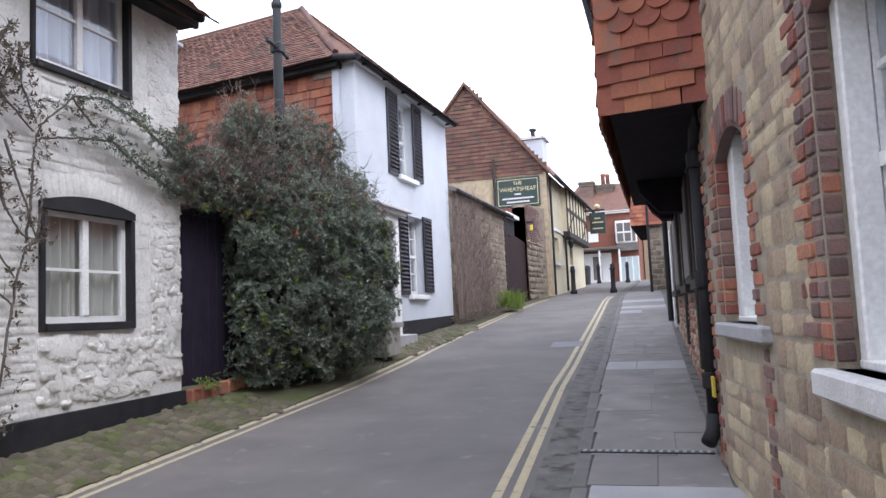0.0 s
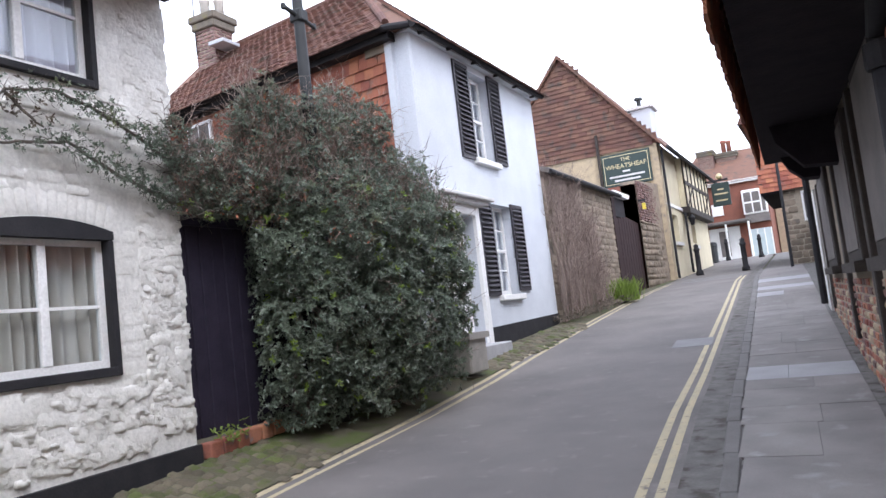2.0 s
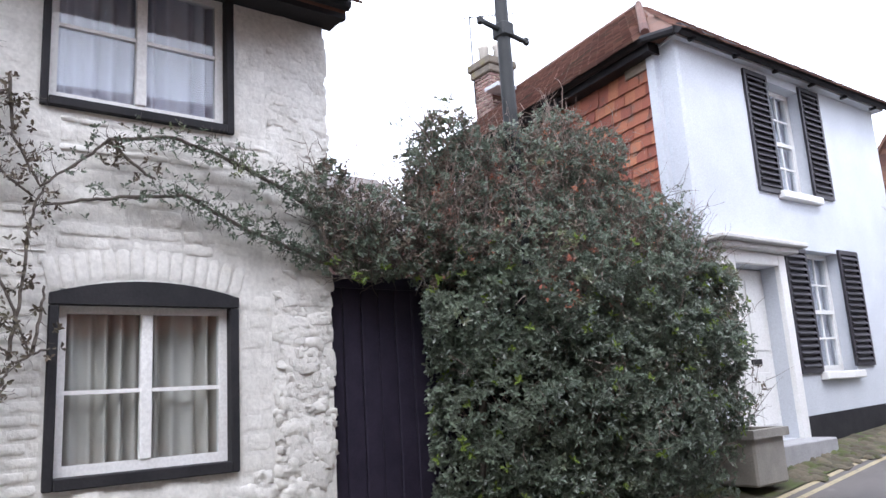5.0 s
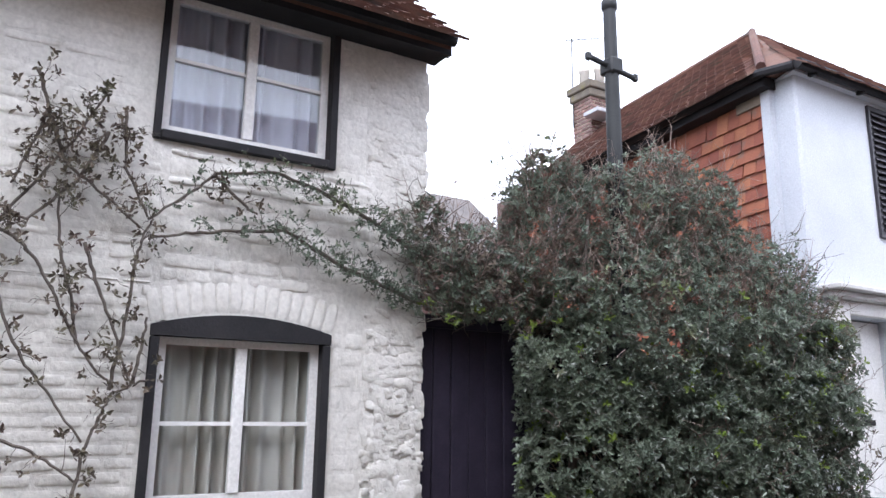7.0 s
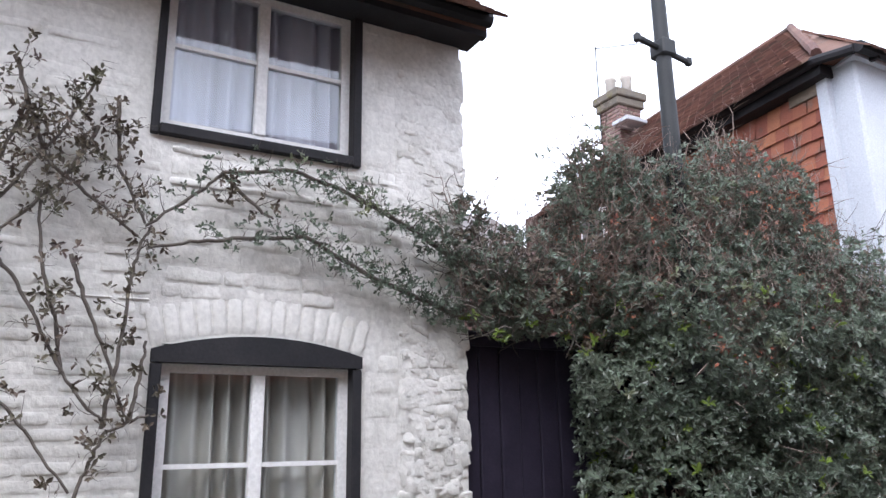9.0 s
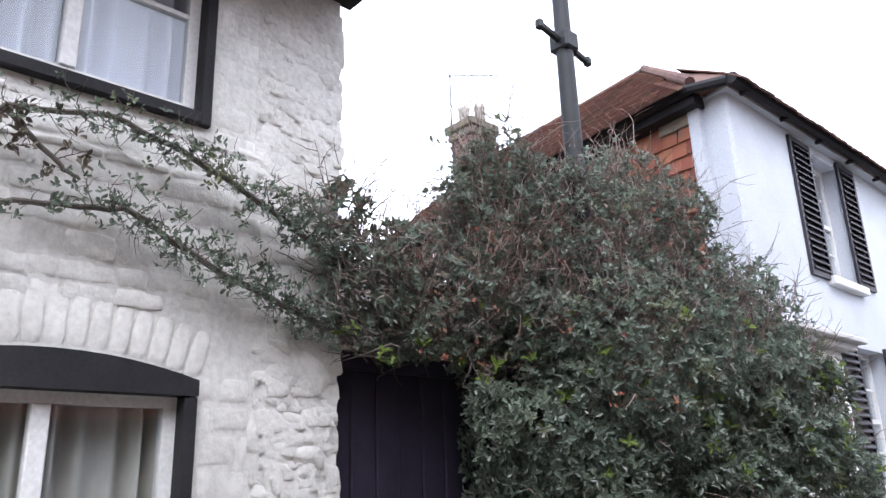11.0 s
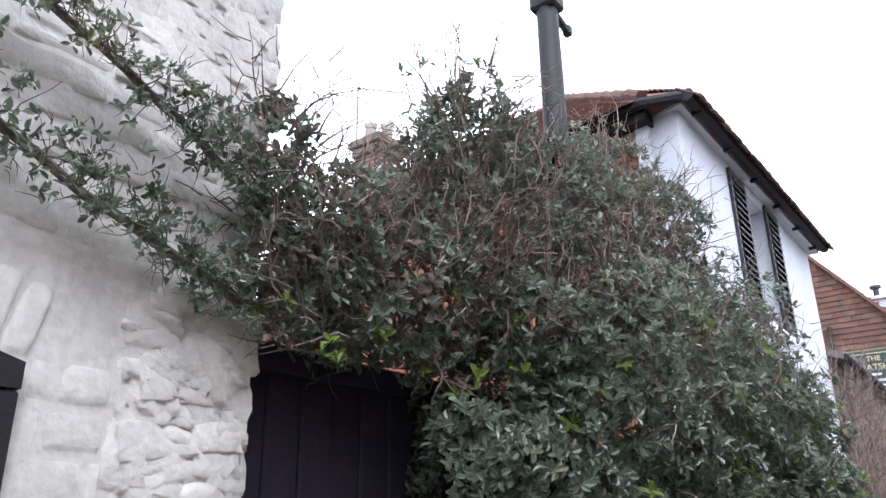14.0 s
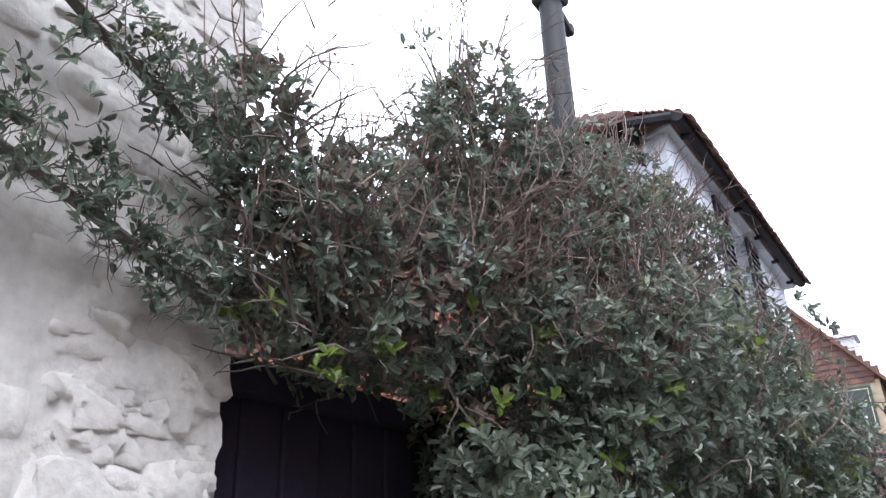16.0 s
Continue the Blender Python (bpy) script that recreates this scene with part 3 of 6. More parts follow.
# roof: ridge runs back from the lane, hipped at the lane end
AP = Vector((-7.57, 14.15, 8.09))
eL, eR = Vector((-5.03, 11.24, 5.80)), Vector((-4.95, 16.45, 5.80))
bL, bR = side0 + SD * 6.2 + Vector((0.0, -0.25, 5.81)), Vector((-11.6, 16.48, 5.81))
bA = AP + SD * 4.7
eC = side0 + Vector((0.05, -0.24, 5.81))


def slab_roof(name, pts, parent, material, thick=0.07, label=""):
    return part(name, prism(pts, (0, 0, -thick)), material, parent, label)


slab_roof("roof_slope", [eC, AP, bA, bL], house, M_TILE_DARK, label="weathered red clay tile slope")
slab_roof("roof_hip", [eL, eR, AP, eC], house, M_TILE_DARK, label="weathered red clay tile hip")
slab_roof("roof_slope", [eR, bR, bA, AP], house, M_TILE_DARK, label="weathered red clay tile slope")
part("fascia", prism([eL + Vector((-.03, .04, -.07)), eR + Vector((-.03, 0, -.07)), eR + Vector((-.36, 0, -.07)), eL + Vector((-.36, .15, -.07))], (0, 0, -0.03)), M_WHITE_RENDER, house, "pale boarded soffit")
part("gutter", tube([eL + Vector((0.05, 0, -.05)), eR + Vector((0.05, 0, -.05))], 0.062, sides=8), M_BLACK_PAINT, house, "black eaves gutter")
part("gutter", tube([eL + Vector((0.0, 0, -.06)), eC + Vector((0, -.03, -.06)), bL + Vector((0, -.03, -.06))], 0.055, sides=8), M_BLACK_PAINT, house, "black eaves gutter")
part("soffit", prism([eC + Vector((0, .02, -.075)), bL + Vector((0, .02, -.075)), bL + Vector((0, .35, -.075)), eC + Vector((0, .35, -.075))], (0, 0, -0.12)), M_BLACK_PAINT, house, "black boxed eaves")
part("ridge", tube([AP + Vector((0, 0, .0)), bA + Vector((0, 0, .0))], 0.07, sides=8), M_TILE_DARK, house)


def shutter(y0, y1, z0, z1, x, parent):
    sh = part("shutter", ring(y0, y1, z0, z1, (y0 + .045, y1 - .045, z0 + .06, z1 - .06), x, x + 0.035), M_SHUTTER, parent, "black louvred wooden shutter")
    part("backing", B((x + 0.001, x + 0.007, y0 + .045, y1 - .045, z0 + .06, z1 - .06)), M_SHUTTER, sh)
    n = int((z1 - z0 - 0.12) / 0.078)
    for i in range(n):
        z = z0 + 0.07 + i * (z1 - z0 - 0.12) / n
        part("louvre", prism([(x + 0.008, y0 + 0.045, z + 0.05), (x + 0.052, y0 + 0.045, z), (x + 0.052, y0 + 0.045, z + 0.014), (x + 0.008, y0 + 0.045, z + 0.062)], (0, y1 - y0 - 0.09, 0)), M_SHUTTER, sh)


def sash(y0, y1, z0, z1, x, parent, rows=4, cols=3, depth=0.17, m=None):
    win = part("window", ring(y0, y1, z0, z1, (y0 + 0.07, y1 - 0.07, z0 + 0.08, z1 - 0.06), x - depth - 0.06, x - depth), M_WHITE_PAINT, parent, "white-painted sliding sash window", m=m)
    zm = (z0 + z1) / 2
    part("meeting_rail", B((x - depth - 0.05, x - depth + 0.01, y0 + 0.07, y1 - 0.07, zm - 0.025, zm + 0.025)), M_WHITE_PAINT, win, m=m)
    zs = [z0 + 0.08 + (z1 - z0 - 0.14) * i / rows for i in range(rows + 1)]
    ys = [y0 + 0.07 + (y1 - y0 - 0.14) * i / cols for i in range(cols + 1)]
    for z in zs[1:-1]:
        if abs(z - zm) > 0.05:
            part("glazing_bar", B((x - depth - 0.04, x - depth - 0.01, y0 + 0.07, y1 - 0.07, z - 0.011, z + 0.011)), M_WHITE_PAINT, win, m=m)
    for y in ys[1:-1]:
        part("glazing_bar", B((x - depth - 0.042, x - depth - 0.012, y - 0.011, y + 0.011, z0 + 0.08, z1 - 0.06)), M_WHITE_PAINT, win, m=m)
    p = part("pane", B((x - depth - 0.03, x - depth - 0.025, y0 + 0.07, y1 - 0.07, z0 + 0.08, z1 - 0.06)), M_GLASS, win, m=m)
    p.visible_shadow = False
    part("blind", B((x - depth - 0.14, x - depth - 0.12, y0, y1, z0, z1)), M_CURTAIN, win, m=m)
    return win


sash(GW[0], GW[1], GW[2], GW[3], HX, house)
sash(UW[0], UW[1], UW[2], UW[3], HX, house)
part("window_sill", B((HX - 0.2, HX + 0.09, GW[0] - 0.04, GW[1] + 0.06, GW[2] - 0.10, GW[2]), bevel=0.012), M_WHITE_PAINT, house)
part("window_sill", B((HX - 0.2, HX + 0.09, UW[0] - 0.06, UW[1] + 0.06, UW[2] - 0.10, UW[2]), bevel=0.012), M_WHITE_PAINT, house)
shutter(13.05, 13.57, 1.75, 3.32, HX, house)
shutter(14.46, 14.99, 1.81, 3.37, HX, house)
shutter(12.72, 13.26, 4.01, 5.63, HX, house)
shutter(14.08, 14.61, 4.07, 5.66, HX, house)
door = part("door", B((HX - 0.24, HX - 0.19, DOOR[0], DOOR[1], DOOR[2], DOOR[3] - 0.02)), M_WHITE_PAINT, house, "white panelled front door")
for a, b, c, d in ((11.98, 12.30, 2.05, 2.90), (12.41, 12.73, 2.05, 2.90), (11.98, 12.30, 1.18, 1.80), (12.41, 12.73, 1.18, 1.80)):
    part("panel", B((HX - 0.19, HX - 0.175, a, b, c, d), bevel=0.01), M_WHITE_PAINT, door)
part("letter_plate", B((HX - 0.19, HX - 0.17, 12.34, 12.54, 1.89, 1.95)), M_BLACK_PAINT, door, "dark letter plate")
part("door_case", B((HX - 0.01, HX + 0.06, 11.60, 11.89, 0.95, 3.20), (HX - 0.01, HX + 0.06, 12.82, 12.98, 0.95, 3.20), (HX - 0.01, HX + 0.06, 11.89, 12.82, 3.05, 3.20), bevel=0.008), M_WHITE_PAINT, house, "white moulded door case")
part("door_hood", B((HX - 0.01, HX + 0.26, 11.42, 13.22, 3.27, 3.33), (HX - 0.01, HX + 0.18, 11.50, 13.12, 3.20, 3.27), bevel=0.012), M_STONE_SILL, house, "flat grey door hood")
part("door_step", B((HX - 0.1, HX + 0.34, 11.7, 13.02, gz(12.5) - 0.3, 1.015), bevel=0.015), M_STONE_SILL_GREY, house)

# stones and bricks of the cottage, under thick paint
CM = Matrix(((0, -1, 0, CX), (1, 0, 0, 0), (0, 0, 1, 0), (0, 0, 0, 1)))
lay(wall, CM, 3.45, 4.86, 0.62, 2.72, (0.074, 0.080), (0.225, 0.225), P_PAINTED_BRICK, 0.012, 0.010, name="brick", seed=11, tilt=0.5, slope=0.01)
lay(wall, CM, 6.04, 6.27, 0.78, 2.5, (0.115, 0.145), (0.14, 0.23), P_PAINTED_BRICK, 0.011, 0.010, name="brick", seed=12, tilt=0.6)
lay(wall, CM, 6.02, 6.25, 3.4, 4.6, (0.11, 0.15), (0.14, 0.23), P_PAINTED_BRICK, 0.011, 0.010, name="brick", seed=13, tilt=0.6)


def rubble(parent, m, u0, u1, z0, z1, count, size, meshes, depth, seed, holes=()):
    """Irregular stones of many sizes, bedded over one another and not in courses."""
    r = random.Random(seed)
    inv = world_of(parent).inverted()
    for _ in range(count):
        w = r.uniform(*size) * r.uniform(0.8, 1.5)
        h = w * r.uniform(0.4, 0.85)
        u, z = r.uniform(u0 + w * 0.42, u1 - w * 0.42), r.uniform(z0 + h * 0.4, z1 - h * 0.4)
        if any(q[0] - w / 2 < u < q[1] + w / 2 and q[2] - h / 2 < z < q[3] + h / 2 for q in holes):
            continue
        ob = new("stone", r.choice(meshes))
        ob.matrix_basis = m @ Matrix.Translation((u, 0.006, z)) @ pose(0, 0, 0, 0, r.gauss(0, 9), 0) @ Matrix.Diagonal((w, depth * r.uniform(0.5, 1.3), h, 1))
        ob.parent, ob.matrix_parent_inverse = parent, inv


rubble(wall, CM, 6.27, 6.745, 0.80, 2.78, 330, (0.07, 0.21), P_PAINTED, 0.021, 14)
rubble(wall, CM, 6.24, 6.745, 3.4, 4.64, 190, (0.09, 0.26), P_PAINTED, 0.016, 15)
lay(wall, CM, 4.9, 6.725, 2.74, 3.58, (0.05, 0.14), (0.10, 0.34), P_PAINTED, 0.012, 0.003, [(4.79, 6.0, 3.58, 4.75), (4.9, 6.05, 1.3, 2.72)], seed=16, tilt=2.5)
lay(wall, CM, 3.45, 4.86, 2.74, 4.6, (0.05, 0.15), (0.12, 0.42), P_PAINTED, 0.009, 0.003, [(4.79, 6.0, 3.6, 4.75)], seed=17, tilt=2.5)
rubble(wall, CM, 4.86, 6.30, 0.70, 1.33, 190, (0.09, 0.25), P_PAINTED, 0.022, 18)
# arch of bricks on end over the lower window
inv = world_of(wall).inverted()
for k in range(15):
    f = (k + 0.5) / 15
    y = 4.84 + 1.22 * f
    z = arch_z(y, 4.875, 6.02, 2.47, 0.085) + 0.115
    ob = new("brick", P_PAINTED_BRICK[k % 5])
    ob.matrix_basis = CM @ Matrix.Translation((y, 0.004, z)) @ pose(0, 0, 0, 0, 15 * (2 * f - 1), 0) @ Matrix.Diagonal((0.076, 0.018, 0.215, 1))
    ob.parent, ob.matrix_parent_inverse = wall, inv
# the tile tails over the cottage's gutter
T_ROOF = [tile_mesh(0.165, 0.26, 0.014, M_TILE_ROOF, lift=0.035) for k in range(2)]
T_DARK = [tile_mesh(0.165, 0.26, 0.014, M_TILE_DARK, lift=0.035) for k in range(2)]
T_HUNG = [tile_mesh(0.185, 0.26, 0.014, M_TILE, lift=0.035) for k in range(2)]
T_CLUB = [tile_mesh(0.185, 0.26, 0.014, M_TILE, tip=0.085, lift=0.035) for k in range(2)]


def slope_frame(origin, along, up):
    """Frame of a roof slope: u along the eaves, z up the slope, -y outwards."""
    a = Vector(along).normalized()
    n = a.cross(Vector(up)).normalized()
    u = n.cross(a).normalized()
    into = u.cross(a).normalized()
    m = Matrix((a, into, u)).transposed().to_4x4()
    m.translation = Vector(origin)
    return m


def pick(ms):
    return lambda row, r: r.choice(ms)


hang_tiles(roof, slope_frame((CX + 0.30, 2.0, 4.76), (0, 1, 0), (-3.24, 0, 2.86)), 0.0, 4.74, -0.26, 1.2, 0.105, 0.168, pick(T_DARK), limit=290, stuff_name="roof_tiles")

# side of the shuttered house: hung tiles
side_f = Matrix.Translation(side0) @ Matrix(((-SD.x, SD.y, 0, 0), (-SD.y, -SD.x, 0, 0), (0, 0, 1, 0), (0, 0, 0, 1)))
hang_tiles(side_wall, side_f, -5.8, -0.06, 2.35, 5.40, 0.158, 0.19, pick(T_HUNG), near=lambda s: -s[0], limit=300, stuff_name="hung_tiles")
part("corner_board", B((-0.11, 0.02, -0.075, -0.001, HB, 5.70), m=side_f), M_WHITE_RENDER, house, "white-rendered corner strip")
part("board_panel", B((-0.50, -0.11, -0.06, -0.001, 5.50, 5.69), m=side_f), M_STONE_GREY, house, "grey weathered rendered strip under the eaves")
slope_m = slope_frame(eC, (bL - eC) * -1, AP - eC)
sm_inv = slope_m.inverted()
ap_l, ba_l, bl_l = sm_inv @ AP, sm_inv @ bA, sm_inv @ bL
top = ap_l.z


def on_side_slope(u, z):
    t = z + 0.26
    if t > top + 0.05 or t < 0:
        return False
    return bl_l.x + (ba_l.x - bl_l.x) * t / top < u < ap_l.x * t / top + 0.05


roof_part = part("roof_tiles", B((-0.01, 0.01, -0.01, 0.01, -0.02, 0), m=Matrix.Translation(AP)), M_TILE_ROOF, house)
hang_tiles(roof_part, slope_m, bl_l.x, 0.2, -0.30, top, 0.108, 0.168, pick(T_ROOF), inside=on_side_slope, near=lambda s: -s[0] * 0.6 + s[1], limit=300, stuff_name="roof_tiles")
hip_m = slope_frame(eL, eR - eL, AP - eL)
hi = hip_m.inverted()
hA, hR = hi @ AP, hi @ eR


def on_hip(u, z):
    t = z + 0.26
    return 0 <= t < hA.z and hA.x * t / hA.z - 0.05 < u < hR.x + (hA.x - hR.x) * t / hA.z + 0.05


hang_tiles(roof_part, hip_m, 0, hR.x, -0.30, hA.z, 0.108, 0.168, pick(T_ROOF), inside=on_hip, limit=0, stuff_name="hip_tiles")
for k in range(8):
    p0, p1 = eC.lerp(AP, k / 8), eC.lerp(AP, (k + 1) / 8)
    part("hip_tile", tube([p0 + Vector((0, 0, 0.03)), p1 + Vector((0, 0, 0.05))], 0.055, 0.06, sides=8), M_TILE_DARK, house)
for k in range(6):
    y = 11.5 + k * 0.92
    part("rafter_foot", B((HX + 0.08, -4.95, y, y + 0.045, 5.67, 5.71)), M_BLACK_PAINT, house)


def chimney(x0, x1, y0, y1, z0, z1, pots, mats, name, label):
    c = thing(name, ((x0 + x1) / 2, (y0 + y1) / 2, z0), label, "chimney")
    n = int((z1 - z0) / 0.08)
    shaft = part("shaft", B((x0 + 0.015, x1 - 0.015, y0 + 0.015, y1 - 0.015, z0, z1)), M_MORTAR, c)
    for fm, length in ((Matrix.Translation((0, y0 + 0.015, 0)), None),):
        lay(shaft, fm, x0, x1, max(z0, z1 - 1.3), z1 - 0.3, (0.075, 0.075), (0.225, 0.225), P_BRICK_DARK, 0.02, 0.012, name="brick", seed=5, tilt=0.3)
    fm = Matrix(((0, -1, 0, x1 - 0.015), (1, 0, 0, 0), (0, 0, 1, 0), (0, 0, 0, 1)))
    lay(shaft, fm, y0, y1, max(z0, z1 - 1.3), z1 - 0.3, (0.075, 0.075), (0.225, 0.225), P_BRICK_DARK, 0.02, 0.012, name="brick", seed=6, tilt=0.3)
    part("cap", B((x0 - 0.05, x1 + 0.05, y0 - 0.05, y1 + 0.05, z1 - 0.32, z1 - 0.16), (x0 - 0.09, x1 + 0.09, y0 - 0.09, y1 + 0.09, z1 - 0.16, z1), bevel=0.02), M_CAP, c, "lichened stepped brick cap")
    for (px, py, r, h), mm in zip(pots, mats):
        part("pot", lathe([(r, 0), (r * 0.92, h * 0.75), (r * 1.12, h * 0.8), (r * 1.12, h * 0.92), (r, h), (r * 0.75, h)], (px, py, z1), 14), mm, c, smooth=True)
    return c


ch = chimney(-11.42, -10.88, 13.62, 14.2, 6.3, 8.45, [(-11.22, 13.78, 0.105, 0.40), (-11.05, 14.03, 0.105, 0.44)], [M_POT, M_POT], "chimney", "weathered brick chimney stack with two pots")
part("flashing", B((-10.86, -10.45, 13.4, 13.9, 7.62, 7.70), bevel=0.01), M_LEAD, ch, "pale lead flashing")
aerial = thing("tv_aerial", (-11.36, 13.66, 7.6), "thin metal television aerial on the chimney", "aerial")
part("mast", tube([(-11.38, 13.60, 7.6), (-11.38, 13.60, 9.56)], 0.014, sides=5), M_IRON, aerial)
part("boom", tube([(-11.45, 13.52, 9.53), (-10.78, 14.30, 9.53)], 0.010, sides=5), M_IRON, aerial)
for k in range(9):
    f = k / 8
    p = Vector((-11.45, 13.52, 9.53)).lerp(Vector((-10.78, 14.30, 9.53)), f)
    part("element", tube([p + Vector((0, 0, -0.05)), p + Vector((0, 0, 0.05))], 0.006, sides=4), M_IRON, aerial)
back_roof = thing("rear_outhouse", (-13, 11, gz(11)), "low brown-tiled building behind the yard", "outbuilding")
part("wall", B((-16, -12.0, 6.5, 12.6, 0.3, 4.6)), M_BRICK_DARK, back_roof)
part("roof", prism([(-11.7, 6.3, 4.7), (-14, 6.3, 6.6), (-16.3, 6.3, 4.7)], (0, 6.5, 0)), M_SLATE, back_roof, "grey-brown slate roof")

# ---- rubble outbuilding beyond the house ----
out = thing("outbuilding", (-6, 19, gz(19)), "low rubble stone outbuilding with a mossy slate roof", "outbuilding")
ow = part("wall", B((-8.5, -5.12, 16.37, 21.75, 0.6, 4.24)), M_STONE_GREY, out)
OM = Matrix(((0, -1, 0, -5.12), (1, 0, 0, 0), (0, 0, 1, 0), (0, 0, 0, 1)))
lay(ow, OM, 16.38, 21.75, 1.0, 4.22, (0.10, 0.20), (0.14, 0.42), P_GREY, 0.025, 0.006, seed=21, tilt=5)
part("roof", prism([(-4.92, 16.37, 4.26), (-8.7, 16.37, 5.4), (-8.7, 16.37, 5.32), (-4.92, 16.37, 4.16)], (0, 5.67, 0)), M_SLATE, out, "mossy dark slate roof")
part("gutter", tube([(-4.90, 16.38, 4.18), (-4.90, 22.05, 4.18)], 0.05, sides=8), M_BLACK_PAINT, out)

# ---- entrance between the outbuilding and the inn ----
entry = thing("brown_gate", (-5.2, 23.3, gz(23.3)), "dark brown boarded gate standing in a brick-framed entry", "gate")
part("leaf", B((-5.30, -5.22, 22.35, 25.1, 1.55, 3.5)), M_DOOR_BROWN, entry)
for i in range(9):
    y = 22.37 + 0.30 * i
    part("board", B((-5.22, -5.195, y, y + 0.29, 1.56, 3.75 - 0.02 * abs(i - 4)), bevel=0.006), M_DOOR_BROWN, entry)
part("lintel", B((-5.5, -5.12, 22.3, 24.0, 4.3, 4.42)), M_WHITE_PAINT, entry, "white-painted lintel board")
part("fanlight_panel", B((-5.5, -5.3, 21.8, 24.0, 3.75, 4.3)), M_BLACK_PAINT, entry)
part("gate_post", B((-5.35, -5.15, 22.0, 22.3, 1.4, 4.3)), M_DOOR_BROWN, entry)
entry_wall = thing("entry_wall", (-5.3, 26.5, gz(26.5)), "old brick and rubble wall beside the inn yard gate", "wall")
ew = part("wall", prism([(-5.15, 25.15, 1.3), (-5.05, 28.28, 1.3), (-5.05, 28.28, 5.2), (-5.15, 25.15, 5.0)], (-0.45, 0, 0)), M_STONE_GREY, entry_wall)
EM = Matrix(((0, -1, 0, -5.12), (1, 0, 0, 0), (0, 0, 1, 0), (0, 0, 0, 1)))
lay(ew, EM, 25.15, 28.25, 3.75, 5.0, (0.08, 0.08), (0.23, 0.23), P_BRICK_DARK, 0.05, 0.012, name="brick", seed=22, tilt=0.5)
lay(ew, EM, 25.15, 28.25, 1.5, 3.75, (0.14, 0.22), (0.2, 0.45), P_GREY, 0.06, 0.008, seed=23, tilt=5)
ew2 = part("return_wall", B((-7.5, -5.15, 25.15, 25.5, 1.3, 4.9)), M_BRICK_FAR, entry_wall)
lantern = thing("wall_lantern", (-4.95, 25.2, 4.1), "small yellowish wall lantern by the gate", "lamp")
part("case", B((-5.00, -4.90, 25.08, 25.18, 4.06, 4.26), bevel=0.015), M_YELLOW_SIGN, lantern)
part("bracket", B((-5.12, -4.90, 25.14, 25.18, 4.32, 4.38)), M_BLACK_PAINT, lantern)

# ---- inn ----
inn = thing("inn", (-8, 33, gz(33)), "old inn with tile-hung gable and cream timber-framed front", "inn")
IX = -4.9
gw_ = part("gable_wall", B((-11.0, IX, 28.3, 28.7, 1.2, 6.64)), M_STONE, inn)
gt = part("gable_top", prism([(-11.1, 28.3, 6.64), (-4.8, 28.3, 6.64), (-7.95, 28.3, 10.45)], (0, 0.4, 0)), M_TILE_DARK, inn)
T_INN = [tile_mesh(0.30, 0.26, 0.018, M_TILE_DARK, lift=0.04)]
hang_tiles(gt, Matrix.Translation((-7.95, 28.3, 6.64)), -3.2, 3.2, -0.05, 3.75, 0.16, 0.30, pick(T_INN), inside=lambda u, z: abs(u) < 3.22 * (1 - (z + 0.2) / 3.85), limit=290, stuff_name="gable_tiles")
part("downpipe", tube([(-6.93, 28.2, 7.3), (-6.93, 28.2, 5.4)], 0.06, sides=6), M_TIMBER, inn)
part("front_wall", street_wall(28.7, 38.0, 1.2, 6.64, IX, 0.4, [(29.3, 30.4, 3.2, 4.2), (33.2, 34.2, 3.3, 4.2)]), M_CREAM, inn)
part("upper_front", B((IX - 0.02, IX + 0.22, 31.6, 38.0, 4.6, 6.5)), M_CREAM, inn, "cream panels between timbers")
part("bressummer", B((IX - 0.02, IX + 0.32, 31.5, 38.0, 4.35, 4.62), bevel=0.03), M_TIMBER, inn, "dark carved beam")
for y in (31.6, 32.5, 33.4, 34.3, 35.2, 36.1, 37.0, 37.85):
    part("timber", B((IX + 0.2, IX + 0.25, y, y + 0.14, 4.6, 6.5)), M_TIMBER, inn)
part("timber", B((IX + 0.2, IX + 0.252, 31.6, 38.0, 5.5, 5.64)), M_TIMBER, inn)
for a, b in ((31.8, 33.4), (36.1, 37.6)):
    part("brace", prism([(IX + 0.2, a, 4.65), (IX + 0.2, a + 0.14, 4.65), (IX + 0.2, b + 0.14, 5.5), (IX + 0.2, b, 5.5)], (0.053, 0, 0)), M_TIMBER, inn)
for y0, y1 in ((29.3, 30.4), (33.2, 34.2)):
    w = part("window", B((IX - 0.25, IX - 0.2, y0, y1, 3.2, 4.2)), M_CREAM, inn)
    part("pane", B((IX - 0.2, IX - 0.19, y0 + 0.1, y1 - 0.1, 3.3, 4.1)), M_BLACK_PAINT, w, "dark leaded pane")
    part("sill", B((IX - 0.1, IX + 0.1, y0 - 0.1, y1 + 0.1, 3.08, 3.2)), M_STONE_SILL, w)
part("downpipe", tube([(IX + 0.1, 28.5, 6.4), (IX + 0.1, 28.5, 1.9)], 0.05, sides=6), M_BLACK_PAINT, inn)
part("downpipe", tube([(IX + 0.12, 31.5, 4.4), (IX + 0.12, 31.5, 2.1)], 0.05, sides=6), M_BLACK_PAINT, inn)
part("cill_band", B((IX - 0.01, IX + 0.05, 28.7, 31.5, 4.45, 4.56)), M_WHITE_PAINT, inn)
rs = part("roof_slope", prism([(-4.55, 28.12, 6.42), (-7.95, 28.12, 10.55), (-7.95, 28.12, 10.40), (-4.55, 28.12, 6.30)], (0, 14.0, 0)), M_TILE_DARK, inn)
